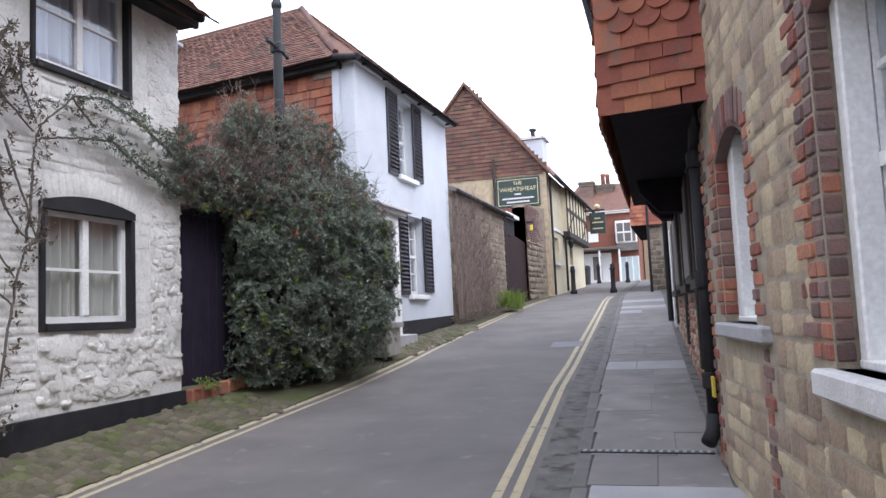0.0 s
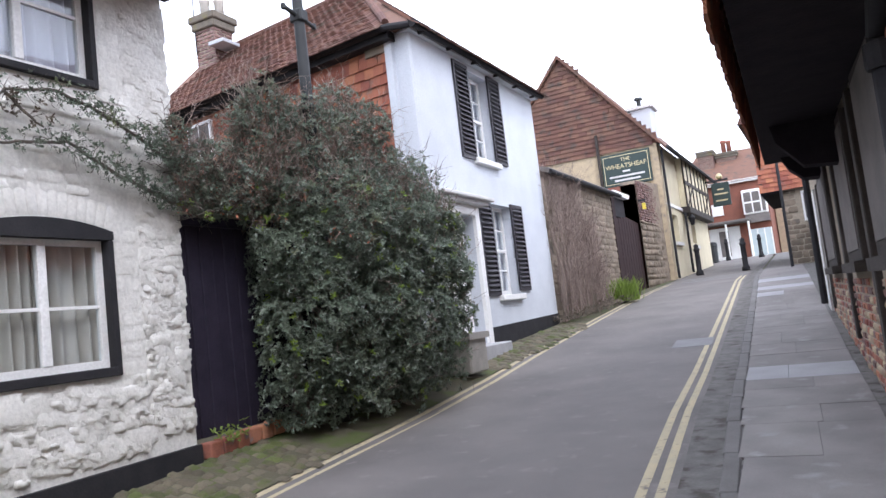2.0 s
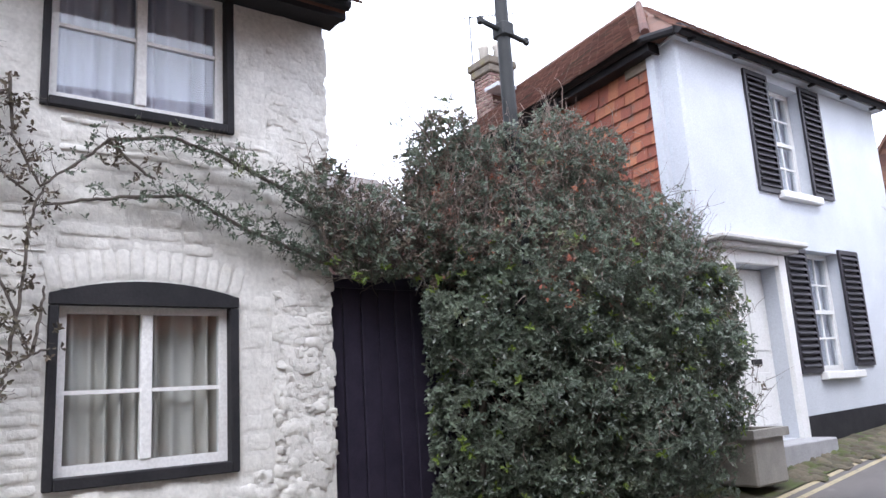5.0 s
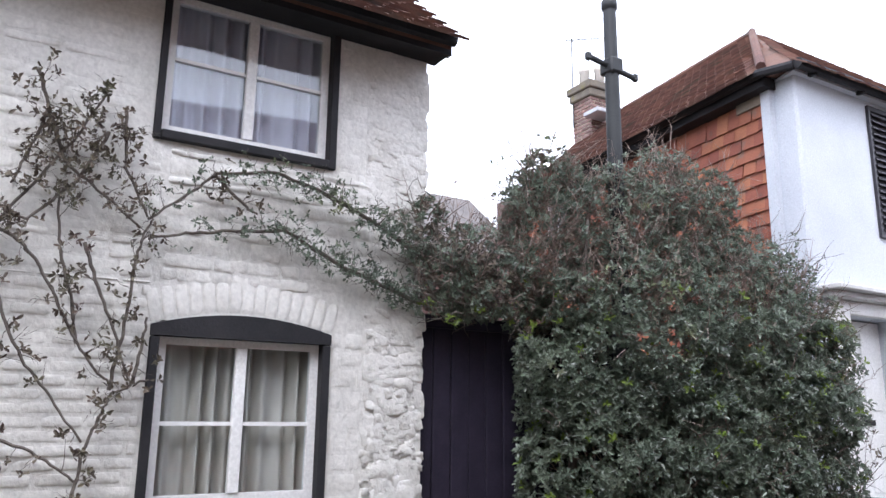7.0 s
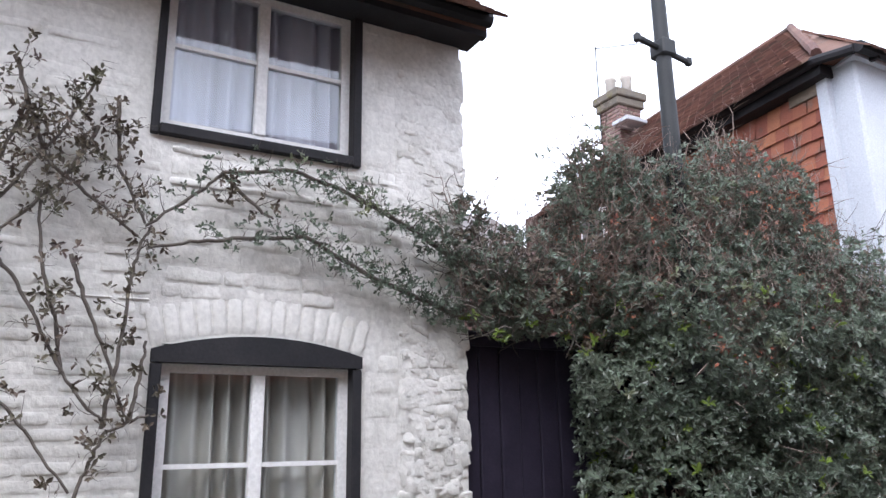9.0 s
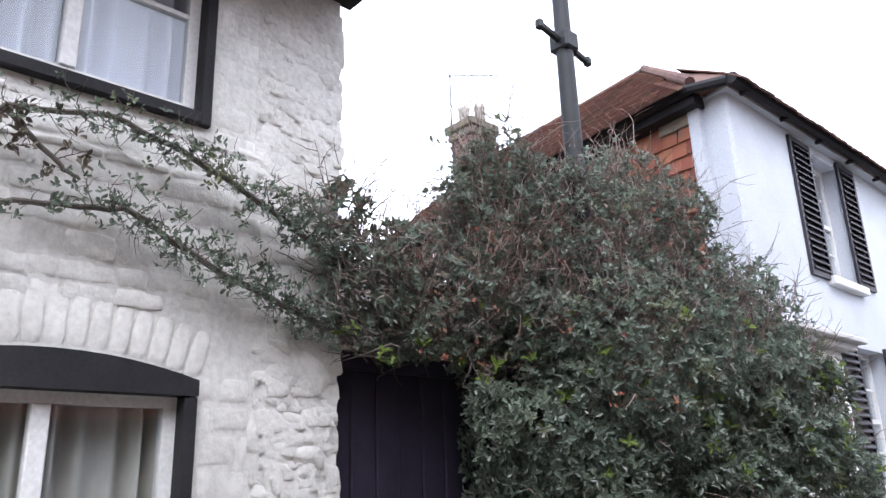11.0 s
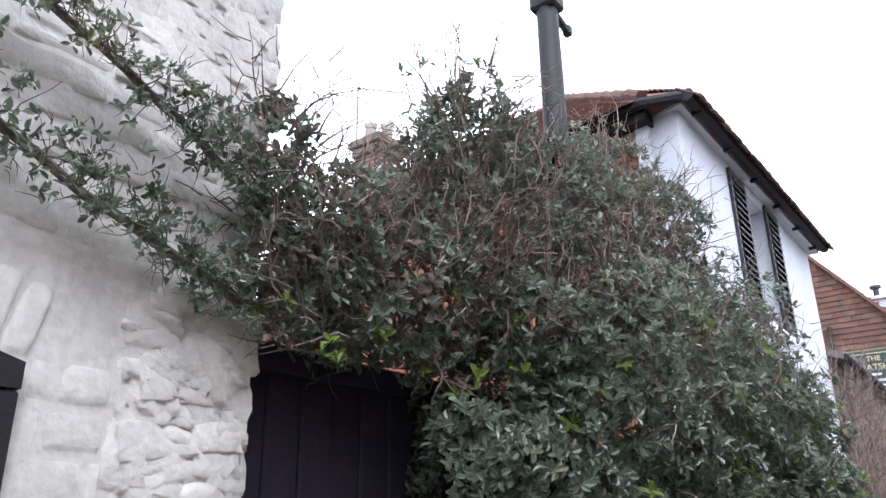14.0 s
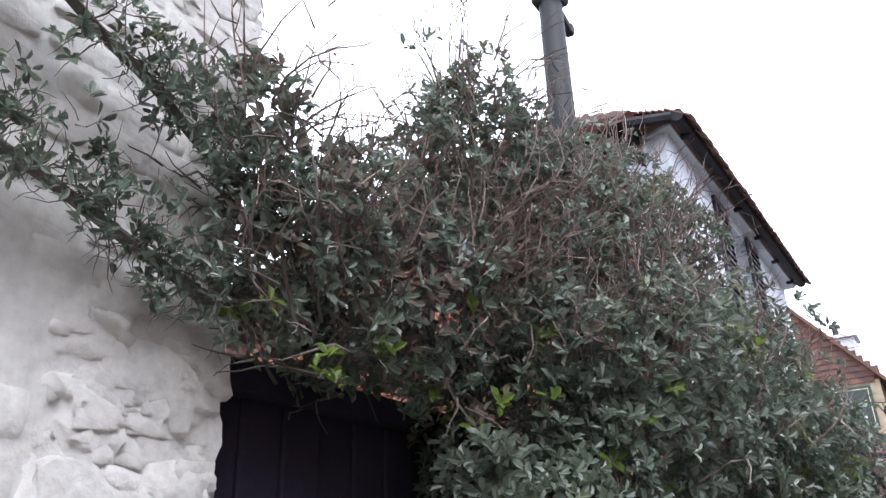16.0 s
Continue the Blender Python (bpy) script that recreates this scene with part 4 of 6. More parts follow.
part("roof_slope", prism([(-11.35, 28.12, 6.42), (-7.95, 28.12, 10.55), (-7.95, 28.12, 10.40), (-11.35, 28.12, 6.32)], (0, 14.0, 0)), M_TILE_DARK, inn)
part("gutter", tube([(-4.5, 28.1, 6.38), (-4.5, 42.0, 6.38)], 0.07, sides=6), M_BLACK_PAINT, inn)
part("far_wall", B((-11.0, IX - .4, 37.6, 38.0, 1.2, 6.64)), M_CREAM, inn)
wc = thing("white_chimney", (-5.9, 31.5, 8.0), "white-rendered chimney on the inn roof", "chimney")
part("shaft", B((-6.3, -5.45, 31.2, 32.2, 7.0, 8.62), bevel=0.03), M_WHITE_RENDER, wc)
part("cap", B((-6.4, -5.35, 31.1, 32.3, 8.62, 8.72)), M_STONE_SILL, wc)
part("vent", lathe([(0.09, 0), (0.09, 0.35), (0.18, 0.38), (0.16, 0.46)], (-5.95, 31.7, 8.72), 10), M_IRON, wc)


def words(text, size, m, material, parent, name="lettering"):
    cu = bpy.data.curves.new(name, "FONT")
    cu.body, cu.size, cu.align_x, cu.align_y, cu.extrude = text, size, "CENTER", "CENTER", 0.004
    tmp = bpy.data.objects.new(name, cu)
    me = bpy.data.meshes.new_from_object(tmp)
    bpy.data.objects.remove(tmp)
    me.materials.clear()
    me.materials.append(material)
    ob = new(name, me)
    ob.matrix_basis = m
    return hang(ob, parent)


sign = thing("inn_sign", (-6.0, 28.2, 5.3), "dark green painted inn sign board with gold lettering", "sign")
part("board", B((-6.85, -5.14, 28.16, 28.22, 5.34, 6.5), bevel=0.015), M_SIGN, sign)
for q in ((-6.78, -5.21, 28.15, 28.165, 6.40, 6.42), (-6.78, -5.21, 28.15, 28.165, 5.42, 5.44), (-6.78, -6.76, 28.15, 28.165, 5.44, 6.40), (-5.23, -5.21, 28.15, 28.165, 5.44, 6.40)):
    part("border", B(q), M_GOLD, sign)
TM = lambda x, y, z: pose(x, y, z, 90, 0, 0)
words("THE", 0.19, TM(-6.0, 28.152, 6.26), M_GOLD, sign)
words("WHEATSHEAF", 0.225, TM(-6.0, 28.152, 6.03), M_GOLD, sign)
for z, w in ((5.84, 0.13), (5.68, 0.62), (5.54, 0.45)):
    part("text_bar", B((-6.0 - w, -6.0 + w, 28.148, 28.16, z - 0.03, z + 0.03)), M_STONE_SILL, sign, "unreadable pale line of writing")
hs = thing("hanging_sign", (-4.2, 37.5, 5.0), "dark green inn sign hanging from an iron bracket", "sign")
part("board", B((-4.45, -3.68, 37.5, 37.58, 5.0, 6.05), bevel=0.02), M_SIGN, hs)
part("bracket", B((-4.9, -3.7, 37.5, 37.58, 6.12, 6.2)), M_BLACK_PAINT, hs)
part("ornament", lathe([(0.02, 0), (0.13, 0.06), (0.16, 0.14), (0.09, 0.24), (0.02, 0.28)], (-4.05, 37.54, 6.2), 10), M_GOLD, hs)
for z, w in ((5.75, 0.14), (5.55, 0.28), (5.25, 0.25)):
    part("text_bar", B((-4.06 - w, -4.06 + w, 37.49, 37.5, z - 0.03, z + 0.03)), M_GOLD, hs)
for q in ((29.6, 2.2),):
    wl_ = thing("wall_lantern", (-4.7, 31.5, 3.9), "black iron wall lantern on the inn front", "lamp")
    part("case", lathe([(0.06, 0), (0.12, 0.25), (0.15, 0.28), (0.03, 0.42)], (-4.62, 31.9, 3.9), 8), M_BLACK_PAINT, wl_)

# ---- house closing the view ----
far = thing("brick_house", (-5, 48, gz(44)), "red brick house with white bay window closing the lane", "house")
part("wall", B((-7.2, -2.66, 46, 52, 2.4, 7.1)), M_BRICK_FAR, far)
part("roof", prism([(-7.4, 45.75, 7.05), (-2.5, 45.75, 7.05), (-3.3, 49, 9.2), (-6.5, 49, 9.2)], (0, 0.3, 0.1)), M_TILE_DARK, far)
part("eaves_board", B((-7.3, -2.55, 45.8, 46.0, 6.95, 7.12)), M_WHITE_PAINT, far)
bay = part("bay_window", B((-3.95, -2.72, 45.6, 46, 5.1, 6.45), bevel=0.05), M_WHITE_PAINT, far, "white-painted bay window")
for a in (-3.85, -3.42):
    for c in (5.2, 5.8):
        part("pane", B((a, a + 0.36, 45.58, 45.6, c, c + 0.5)), M_SLATE, bay)
part("pane", B((-2.98, -2.80, 45.58, 45.6, 5.2, 6.3)), M_SLATE, bay)
part("bay_apron", B((-3.9, -2.7, 45.65, 46, 4.65, 5.1)), M_SLATE, far)
part("canopy", B((-6.1, -3.65, 44.9, 46, 4.72, 4.88), bevel=0.03), M_SLATE, far, "flat dark shop canopy")
for x in (-6.0, -4.9, -3.75):
    part("canopy_post", tube([(x, 45.0, 2.7), (x, 45.0, 4.72)], 0.06, sides=6), M_WHITE_PAINT, far)
part("shop_front", B((-5.9, -4.3, 45.9, 45.98, 2.75, 4.6)), M_WHITE_PAINT, far, "white shop front")
part("shop_window", B((-5.4, -4.9, 45.88, 45.9, 3.0, 4.4)), M_SLATE, far)
part("shop_window", B((-3.85, -2.7, 45.9, 45.98, 2.8, 4.3)), M_PALE_BLUE, far, "pale shop window")
for x in (-3.8, -3.45, -3.1, -2.75):
    part("shop_bar", B((x, x + 0.06, 45.86, 45.9, 2.8, 4.3)), M_WHITE_PAINT, far)
part("window", B((-5.6, -5.0, 45.95, 46.0, 5.3, 5.95)), M_WHITE_PAINT, far)
chimney(-6.15, -5.3, 47.5, 48.4, 7.6, 9.3, [], [], "chimney", "plain red brick chimney stack")
chimney(-5.2, -4.1, 48.0, 49.0, 8.0, 9.1, [(-4.75, 48.4, 0.14, 0.75), (-4.45, 48.4, 0.14, 0.7)], [M_POT_RED, M_POT_RED], "chimney", "red brick chimney stack with two tall pots")
side_house = thing("far_terrace", (-1.5, 50, gz(44)), "orange brick terrace glimpsed beyond the lane", "house")
part("wall", B((-2.6, -1.0, 50, 56, 2.4, 6.8)), M_STONE, side_house)
part("roof", prism([(-2.7, 49.8, 6.8), (-0.8, 49.8, 6.8), (-0.8, 53, 8.0), (-2.7, 53, 8.0)], (0, 0, -0.1)), M_TILE_DARK, side_house)
sw = part("window", B((-4.85, -4.18, -0.10, -0.03, 4.82, 5.50), bevel=0.01, m=side_f), M_WHITE_PAINT, house, "white-painted small window among the tiles")
for a in (-4.80, -4.50):
    part("pane", B((a, a + 0.27, -0.106, -0.10, 4.88, 5.44), m=side_f), M_SLATE, sw)

# ---- sandstone house on the right ----
stone_house = thing("stone_house", (1.5, 1, gz(1)), "sandstone and red brick house with white sash windows", "house")
RD = Vector((-0.1327, 1, 0)).normalized()
# u runs from the corner back towards the start of the walk, y goes into the house
r_m = Matrix.Translation(Vector((0.163, 5.50, 0))) @ Matrix(((-RD.x, RD.y, 0, 0), (-RD.y, -RD.x, 0, 0), (0, 0, 1, 0), (0, 0, 0, 1)))
r_w = Matrix.Translation(Vector((0.163, 5.50, 0))) @ Matrix(((-RD.y, -RD.x, 0, 0), (RD.x, -RD.y, 0, 0), (0, 0, 1, 0), (0, 0, 0, 1)))
W1 = (0.555, 1.41, 1.215, 2.25)
W2 = (2.62, 3.85, 1.085, 2.42)
rwall = part("wall", pierced(0, 11.6, -0.3, 6.5, 0.4, [(*w[:3], w[3] + 0.12) for w in (W1, W2)], r_m), M_MORTAR, stone_house, "sandstone wall with brick dressings")
part("back", B((0, 11.6, 3.5, 3.9, -0.3, 6.5), m=r_m), M_STONE, stone_house)
part("roof", prism([(0, -0.25, 6.4), (0, 1.95, 8.2), (0, 4.15, 6.4)], (11.6, 0, 0)), M_TILE_DARK, stone_house, m=r_m)
part("end_wall", B((11.2, 11.6, 0.4, 3.5, -0.3, 6.5), m=r_m), M_STONE, stone_house)
RISE = 0.13
for w in (W1, W2):
    sash(w[0] + 0.012, w[1] - 0.012, w[2] + 0.01, w[3] + 0.10, 0, stone_house, rows=4, cols=2 if w is W1 else 3, depth=0.18, m=r_w)
    wide = 0.138 if w is W1 else 0.075
    for a in (w[0] + 0.012, w[1] - 0.012 - wide):
        part("box_frame", B((a, a + wide, 0.075, 0.178, w[2], w[3] + 0.115), bevel=0.008), M_WHITE_PAINT, stone_house, "white-painted sash box", m=r_m)
    bm = bmesh.new()
    n = 10
    head = [(w[0] + (w[1] - w[0]) * k / n, 0.003, w[3] - 0.04 + RISE * (1 - (2 * k / n - 1) ** 2)) for k in range(n + 1)]
    prism(head + [(w[1], 0.003, w[3] + 0.118), (w[0], 0.003, w[3] + 0.118)], (0, 0.07, 0), bm)
    part("inner_sill", B((w[0] + 0.012, w[1] - 0.012, 0.07, 0.24, w[2] + 0.001, w[2] + 0.035), bevel=0.006), M_WHITE_PAINT, stone_house, m=r_m)
    part("arch_head", bm, M_BRICK_DARK, stone_house, "dark brick arched window head", m=r_m)
part("window_sill", B((0.47, 1.72, -0.06, 0.12, 1.13, 1.215), bevel=0.012), M_STONE_SILL_GREY, stone_house, "grey stone window sill", m=r_m)
part("window_sill", B((2.54, 4.12, -0.07, 0.12, 0.985, 1.085), bevel=0.012), M_STONE_SILL, stone_house, "white-painted stone window sill", m=r_m)


def brick_at(m, u, z, wide, high=0.067, turn=0.0, proud=0.013, dark=0.4):
    ob = new("brick", rng.choice(P_BRICK_DARK if rng.random() < dark else P_BRICK))
    ob.matrix_basis = m @ Matrix.Translation((u, 0.002, z)) @ pose(0, 0, 0, 0, turn + rng.uniform(-0.8, 0.8), 0) @ Matrix.Diagonal((wide, proud * rng.uniform(0.6, 1.3), high, 1))
    ob.parent, ob.matrix_parent_inverse = rwall, world_of(rwall).inverted()


for k in range(60):
    z = 0.20 + 0.0755 * k
    if z > 4.2:
        break
    spans = [(0.0, 0.11 if k % 2 else 0.22)]
    if 1.20 < z < 2.30:
        spans += [(0.33 if k % 2 else 0.44, 0.55), (1.415, 1.53 if k % 2 else 1.64)]
    if z < 1.10:
        spans.append((1.50 + 0.03 * (k % 2), 1.63 if k % 2 else 1.70))
    if 1.05 < z < 2.60:
        a = 2.28 if k % 2 else 2.39
        spans += [(a, a + 0.11 if not k % 2 else a + 0.215), (a + (0.12 if not k % 2 else 0.225), 2.61), (3.86, 4.08)]
    for a, b in spans:
        if b - a >= 0.04:
            brick_at(r_m, (a + b) / 2, z + 0.0377, b - a - 0.008, dark=0.6 if b > 2.55 or z < 1.0 else 0.25)
    # the bricks that show in the far reveal of each opening
    for w, deep in ((W1, 0.085), (W2, 0.07)):
        if w[2] < z < w[3] - 0.02:
            rev = r_m @ Matrix.Translation((w[0] + 0.004, 0, 0)) @ pose(0, 0, 0, 0, 0, 90)
            brick_at(rev, deep / 2, z + 0.0377, deep - 0.006, proud=0.008, dark=0.3 if w is W1 else 0.85)
# bricks on edge round both arched heads
for w in (W1, W2):
    n = 11 if w is W1 else 14
    for k in range(n):
        f = (k + 0.5) / n
        brick_at(r_m, w[0] - 0.05 + (w[1] - w[0] + 0.10) * f, w[3] - 0.04 + RISE * (1 - (2 * f - 1) ** 2) + 0.115, (w[1] - w[0] + 0.10) / n - 0.012, 0.215, 20 * (2 * f - 1), 0.009, 0.6)
HOLES = [(0.0, 0.24, -1, 6), (0.42, 1.55, 1.10, 2.44), (2.41, 4.05, 0.98, 2.58), (1.55, 1.66, -1, 1.14)]
lay(rwall, r_m, 0.21, 2.4, 0.14, 4.2, (0.09, 0.17), (0.12, 0.28), P_SAND, 0.011, 0.004, HOLES, seed=41, tilt=2.2)
lay(rwall, r_m, 2.4, 5.2, 0.05, 1.02, (0.09, 0.17), (0.12, 0.28), P_SAND, 0.011, 0.004, HOLES, seed=42, tilt=2.2)
pipe = thing("downpipe", (0.10, 5.25, gd(0, 5.3)), "black cast-iron rainwater pipe on the wall corner", "downpipe")
px, py = 0.130, 5.50
part("pipe", tube([(px, py, 2.45), (px, py, 0.55)], 0.042, sides=10), M_BLACK_PAINT, pipe, smooth=True)
part("offset_bend", tube([(0.165, 5.06, 4.3), (0.165, 5.06, 2.72), (px + 0.01, py - 0.12, 2.56), (px, py, 2.44)], 0.042, sides=10), M_BLACK_PAINT, pipe, smooth=True)
part("shoe", tube([(px, py, 0.57), (px - 0.01, py - 0.03, 0.46), (px - 0.05, py - 0.09, 0.39)], 0.052, sides=10), M_BLACK_PAINT, pipe, smooth=True)
for z in (2.30, 1.45, 0.75):
    part("collar", lathe([(0.058, 0), (0.062, 0.02), (0.062, 0.09), (0.058, 0.11)], (px, py, z), 12), M_BLACK_PAINT, pipe)
plate = thing("hydrant_plate", (0.12, 5.42, 0.7), "small yellow plate fixed low on the brick corner", "plate")
part("plate", B((0.06, 0.14, -0.045, -0.028, 0.70, 0.84), bevel=0.004, m=r_m), M_YELLOW_SIGN, plate)

# ---- jettied house ----
jetty_house = thing("jettied_house", (2, 10, gz(10)), "jettied house with tile-hung upper storey over brick", "house")
jl = part("lower_wall", prism([(0.27, 5.5, 0.2), (-0.45, 19.5, 0.2), (3, 19.5, 0.2), (3, 5.5, 0.2)], (0, 0, 3.9)), M_MORTAR, jetty_house)
JD = Vector((-0.05, 1, 0)).normalized()
j_m = Matrix.Translation(Vector((0.265, 5.5, 0))) @ Matrix(((-JD.x, JD.y, 0, 0), (-JD.y, -JD.x, 0, 0), (0, 0, 1, 0), (0, 0, 0, 1)))
# here u is negative along the lane
lay(jl, j_m, -12.0, -0.05, 0.55, 1.62, (0.0755, 0.0755), (0.225, 0.225), P_BRICK + P_BRICK_DARK + P_SAND[:3], 0.02, 0.012, name="brick", seed=51, tilt=0.6, only=lambda u, z: z > 0.45 - 0.06 * u - 0.1)
for k, (u0, u1) in enumerate(((-2.5, -1.1), (-5.0, -3.6), (-8.6, -6.8))):
    w = part("window", B((u0, u1, -0.05, 0.05, 1.75, 3.0), bevel=0.01), M_TIMBER, jetty_house, "dark timber shop window", m=j_m)
    part("pane", B((u0 + 0.1, u1 - 0.1, -0.06, -0.05, 1.85, 2.9)), M_SLATE, w, m=j_m)
    part("sill", B((u0 - 0.05, u1 + 0.05, -0.12, 0.05, 1.66, 1.75)), M_TIMBER, w, m=j_m)
part("door_frame", B((-11.0, -9.8, -0.06, 0.05, 0.9, 3.0)), M_WHITE_PAINT, jetty_house, "pale door frame", m=j_m)
for u in (-0.3, -3.0, -5.6, -9.2):
    part("post", B((u - 0.09, u + 0.09, -0.05, 0.05, 0.7 - 0.05 * u, 3.0), bevel=0.01), M_TIMBER, jetty_house, "dark timber post", m=j_m)
part("downpipe", tube([(-0.36, 15.2, 3.4), (-0.36, 15.2, gd(-0.4, 15) + 0.3)], 0.05, sides=8), M_BLACK_PAINT, jetty_house)
ju = part("upper_storey", prism([(0.3, 5.30, 2.97), (-0.44, 5.45, 2.97), (-0.80, 13.2, 3.30), (3, 13.2, 3.30), (3, 5.30, 2.97)], (0, 0, 2.4)), M_BRICK_DARK, jetty_house)
part("soffit", prism([(0.24, 5.32, 2.86), (-0.43, 5.45, 2.86), (-0.79, 13.2, 3.22), (-.15, 13.2, 3.22)], (0, 0, 0.1)), M_SOFFIT, jetty_house, "black-painted boarded soffit")
part("bracket", prism([(-0.52, 9.6, 3.1), (0.15, 9.6, 3.1), (0.15, 9.6, 2.62), (-0.28, 9.6, 2.66), (-0.48, 9.6, 2.90)], (0, 0.25, 0)), M_SOFFIT, jetty_house, "heavy black jetty bracket")
part("bracket", prism([(-0.62, 12.6, 3.3), (0.15, 12.6, 3.3), (0.15, 12.6, 2.86), (-0.34, 12.6, 2.90), (-0.5, 12.6, 3.05)], (0, 0.4, 0)), M_SOFFIT, jetty_house, "heavy black jetty bracket")
JU = Vector((0.98, -0.196, 0)).normalized()
je = Matrix.Translation(Vector((-0.47, 5.43, 2.86))) @ Matrix(((JU.x, -JU.y, 0, 0), (JU.y, JU.x, 0, 0), (0, 0, 1, 0), (0, 0, 0, 1)))
hang_tiles(ju, je, 0.07, 0.72, -0.02, 2.2, 0.112, 0.187, lambda row, r: r.choice(T_CLUB if 5 <= row <= 8 else T_HUNG), seed=8)
jf = slope_frame((-0.47, 5.43, 2.86), (0.045, -1, -0.043), (0, 0, 1))
hang_tiles(ju, jf, -7.7, -0.05, -0.02, 1.1, 0.112, 0.187, lambda row, r: r.choice(T_CLUB if 5 <= row <= 8 else T_HUNG), seed=9, limit=250, near=lambda s: -s[0], stuff_name="hung_tiles")
part("eaves_board", prism([(-0.46, 5.47, 3.42), (-0.64, 5.47, 4.05), (-0.58, 5.47, 4.15), (-0.38, 5.47, 4.15)], (-0.3, 7.6, 0.3)), M_SOFFIT, jetty_house, "dark boarded eaves")
part("roof", prism([(-0.85, 5.2, 5.3), (3.2, 5.2, 5.3), (3.2, 5.2, 7.5)], (-0.3, 8.2, 0.3)), M_TILE_DARK, jetty_house)

jetty_house.location += Vector((0.02, -0.27, -0.19))

# ---- tile-hung house further up ----
rfar = thing("tile_hung_house", (1, 30, gz(30)), "tile-hung house over rubble stone further up the lane", "house")
ru = part("upper_wall", B((-1.85, 3, 28, 34, 4.3, 6.7)), M_BRICK_DARK, rfar)
hang_tiles(ru, Matrix.Translation((-1.85, 28, 4.3)), 0.1, 2.6, -0.05, 2.35, 0.15, 0.22, pick([tile_mesh(0.216, 0.26, 0.016, M_TILE, lift=0.04)]), seed=10)
rl = part("lower_wall", B((-1.27, 3, 28.2, 34, 1.5, 4.3)), M_MORTAR, rfar)
lay(rl, Matrix.Translation((0, 28.2, 0)), -1.27, 0.6, 1.7, 4.3, (0.12, 0.24), (0.15, 0.45), P_GREY, 0.03, 0.016, [(-0.7, -0.05, 3.2, 4.15)], seed=61)
part("roof", prism([(-2.2, 27.7, 6.55), (-1.9, 27.7, 7.1), (3, 27.7, 9.5), (3, 27.7, 6.6)], (0, 6.5, 0)), M_TILE_DARK, rfar)
part("soffit", B((-1.85, -1.27, 28.0, 34, 4.2, 4.3)), M_SOFFIT, rfar)
w = part("window", B((-0.7, -0.05, 28.12, 28.2, 3.2, 4.15)), M_WHITE_PAINT, rfar)
part("pane", B((-0.64, -0.1, 28.1, 28.12, 3.28, 4.08)), M_SLATE, w)
part("white_door_frame", B((-0.15, 0.25, 21.0, 21.1, 1.5, 4.2)), M_WHITE_PAINT, rfar)
white_front = solo("white_shop_return", B((-0.28, 0.6, 20.2, 27.9, 1.2, 4.6)), M_WHITE_RENDER, "white-rendered low front beyond the jetty", "house")


def tall_post(x, y, top, base):
    p = thing("black_post", (x, y, gz(y)), "slim black iron post at the footway's edge", "post", "posts along the footway")
    part("shaft", tube([(x, y, gz(y)), (x, y, top)], 0.045, sides=8), M_BLACK_PAINT, p)
    if base:
        part("base", lathe([(0.10, 0), (0.10, 1.3), (0.06, 1.42)], (x, y, gz(y)), 10), M_BLACK_PAINT, p)


tall_post(-1.19, 26.6, 6.0, False)
tall_post(-0.42, 24.6, 5.6, True)
bol = None
for x, y in ((-4.3, 29.7), (-2.7, 29.0), (-3.05, 41.0), (-4.7, 42.3)):
    if bol is None:
        bol = thing("bollard", (x, y, gz(y) - 0.06), "black cast-iron bollard with a rounded top", "bollard", "bollards at the top of the lane")
        part("body", lathe([(0.13, 0), (0.13, 0.12), (0.09, 0.18), (0.085, 0.85), (0.11, 0.88), (0.11, 0.94), (0.07, 0.98), (0.09, 1.06), (0.02, 1.12)], (x, y, gz(y) - 0.06), 12), M_BLACK_PAINT, bol, smooth=True)
    else:
        copy_thing(bol, Matrix.Translation((x, y, gz(y) - 0.06)))
bin_ = thing("litter_bin", (-5.0, 39.0, gz(39)), "dark round litter bin by the inn", "bin")
part("body", lathe([(0.24, 0), (0.26, 0.75), (0.28, 0.8), (0.26, 0.95), (0.1, 1.0)], (-5.0, 39.0, gz(39)), 12), M_IRON, bin_)

# ---- walls that close the lane behind the walk ----
solo("wall_behind", B((-14, 8, -9.4, -9.0, -0.6, 6.5)), M_STONE, "sandstone wall closing the lane behind", "wall", "structure")

# ---- lamp post ----
lamp = thing("lamp_post", (-4.86, 8.38, gd(-4.86, 8.38)), "tall dark-painted iron street lamp post with ladder bar", "street lamp")
part("post", lathe([(0.11, -0.2), (0.11, 0.9), (0.078, 1.0), (0.072, 2.2), (0.056, 4.72), (0.056, 4.74), (0.07, 4.75), (0.07, 4.82), (0.05, 4.84), (0.05, 4.95)], (-4.86, 8.38, gz(8.38)), 14), M_IRON, lamp, smooth=True)
part("ladder_bar", tube([(-4.835, 8.10, 4.92), (-4.86, 8.38, 4.90), (-4.89, 8.68, 4.885)], 0.024, sides=8), M_IRON, lamp)
part("clamp", B((-4.94, -4.78, 8.31, 8.45, 4.83, 4.97), bevel=0.015), M_IRON, lamp)
part("bar_end", B((-4.86, -4.81, 8.07, 8.12, 4.885, 4.955), bevel=0.01), M_IRON, lamp)
part("bar_end", B((-4.915, -4.865, 8.66, 8.71, 4.855, 4.925), bevel=0.01), M_IRON, lamp)
part("lantern_base", lathe([(0.05, 0), (0.10, 0.05), (0.12, 0.10), (0.12, 0.14)], (-4.86, 8.38, 5.62), 12), M_IRON, lamp)
part("lantern", lathe([(0.12, 0), (0.2, 0.42), (0.24, 0.45), (0.10, 0.62), (0.03, 0.72)], (-4.86, 8.38, 5.76), 8), M_IRON, lamp)

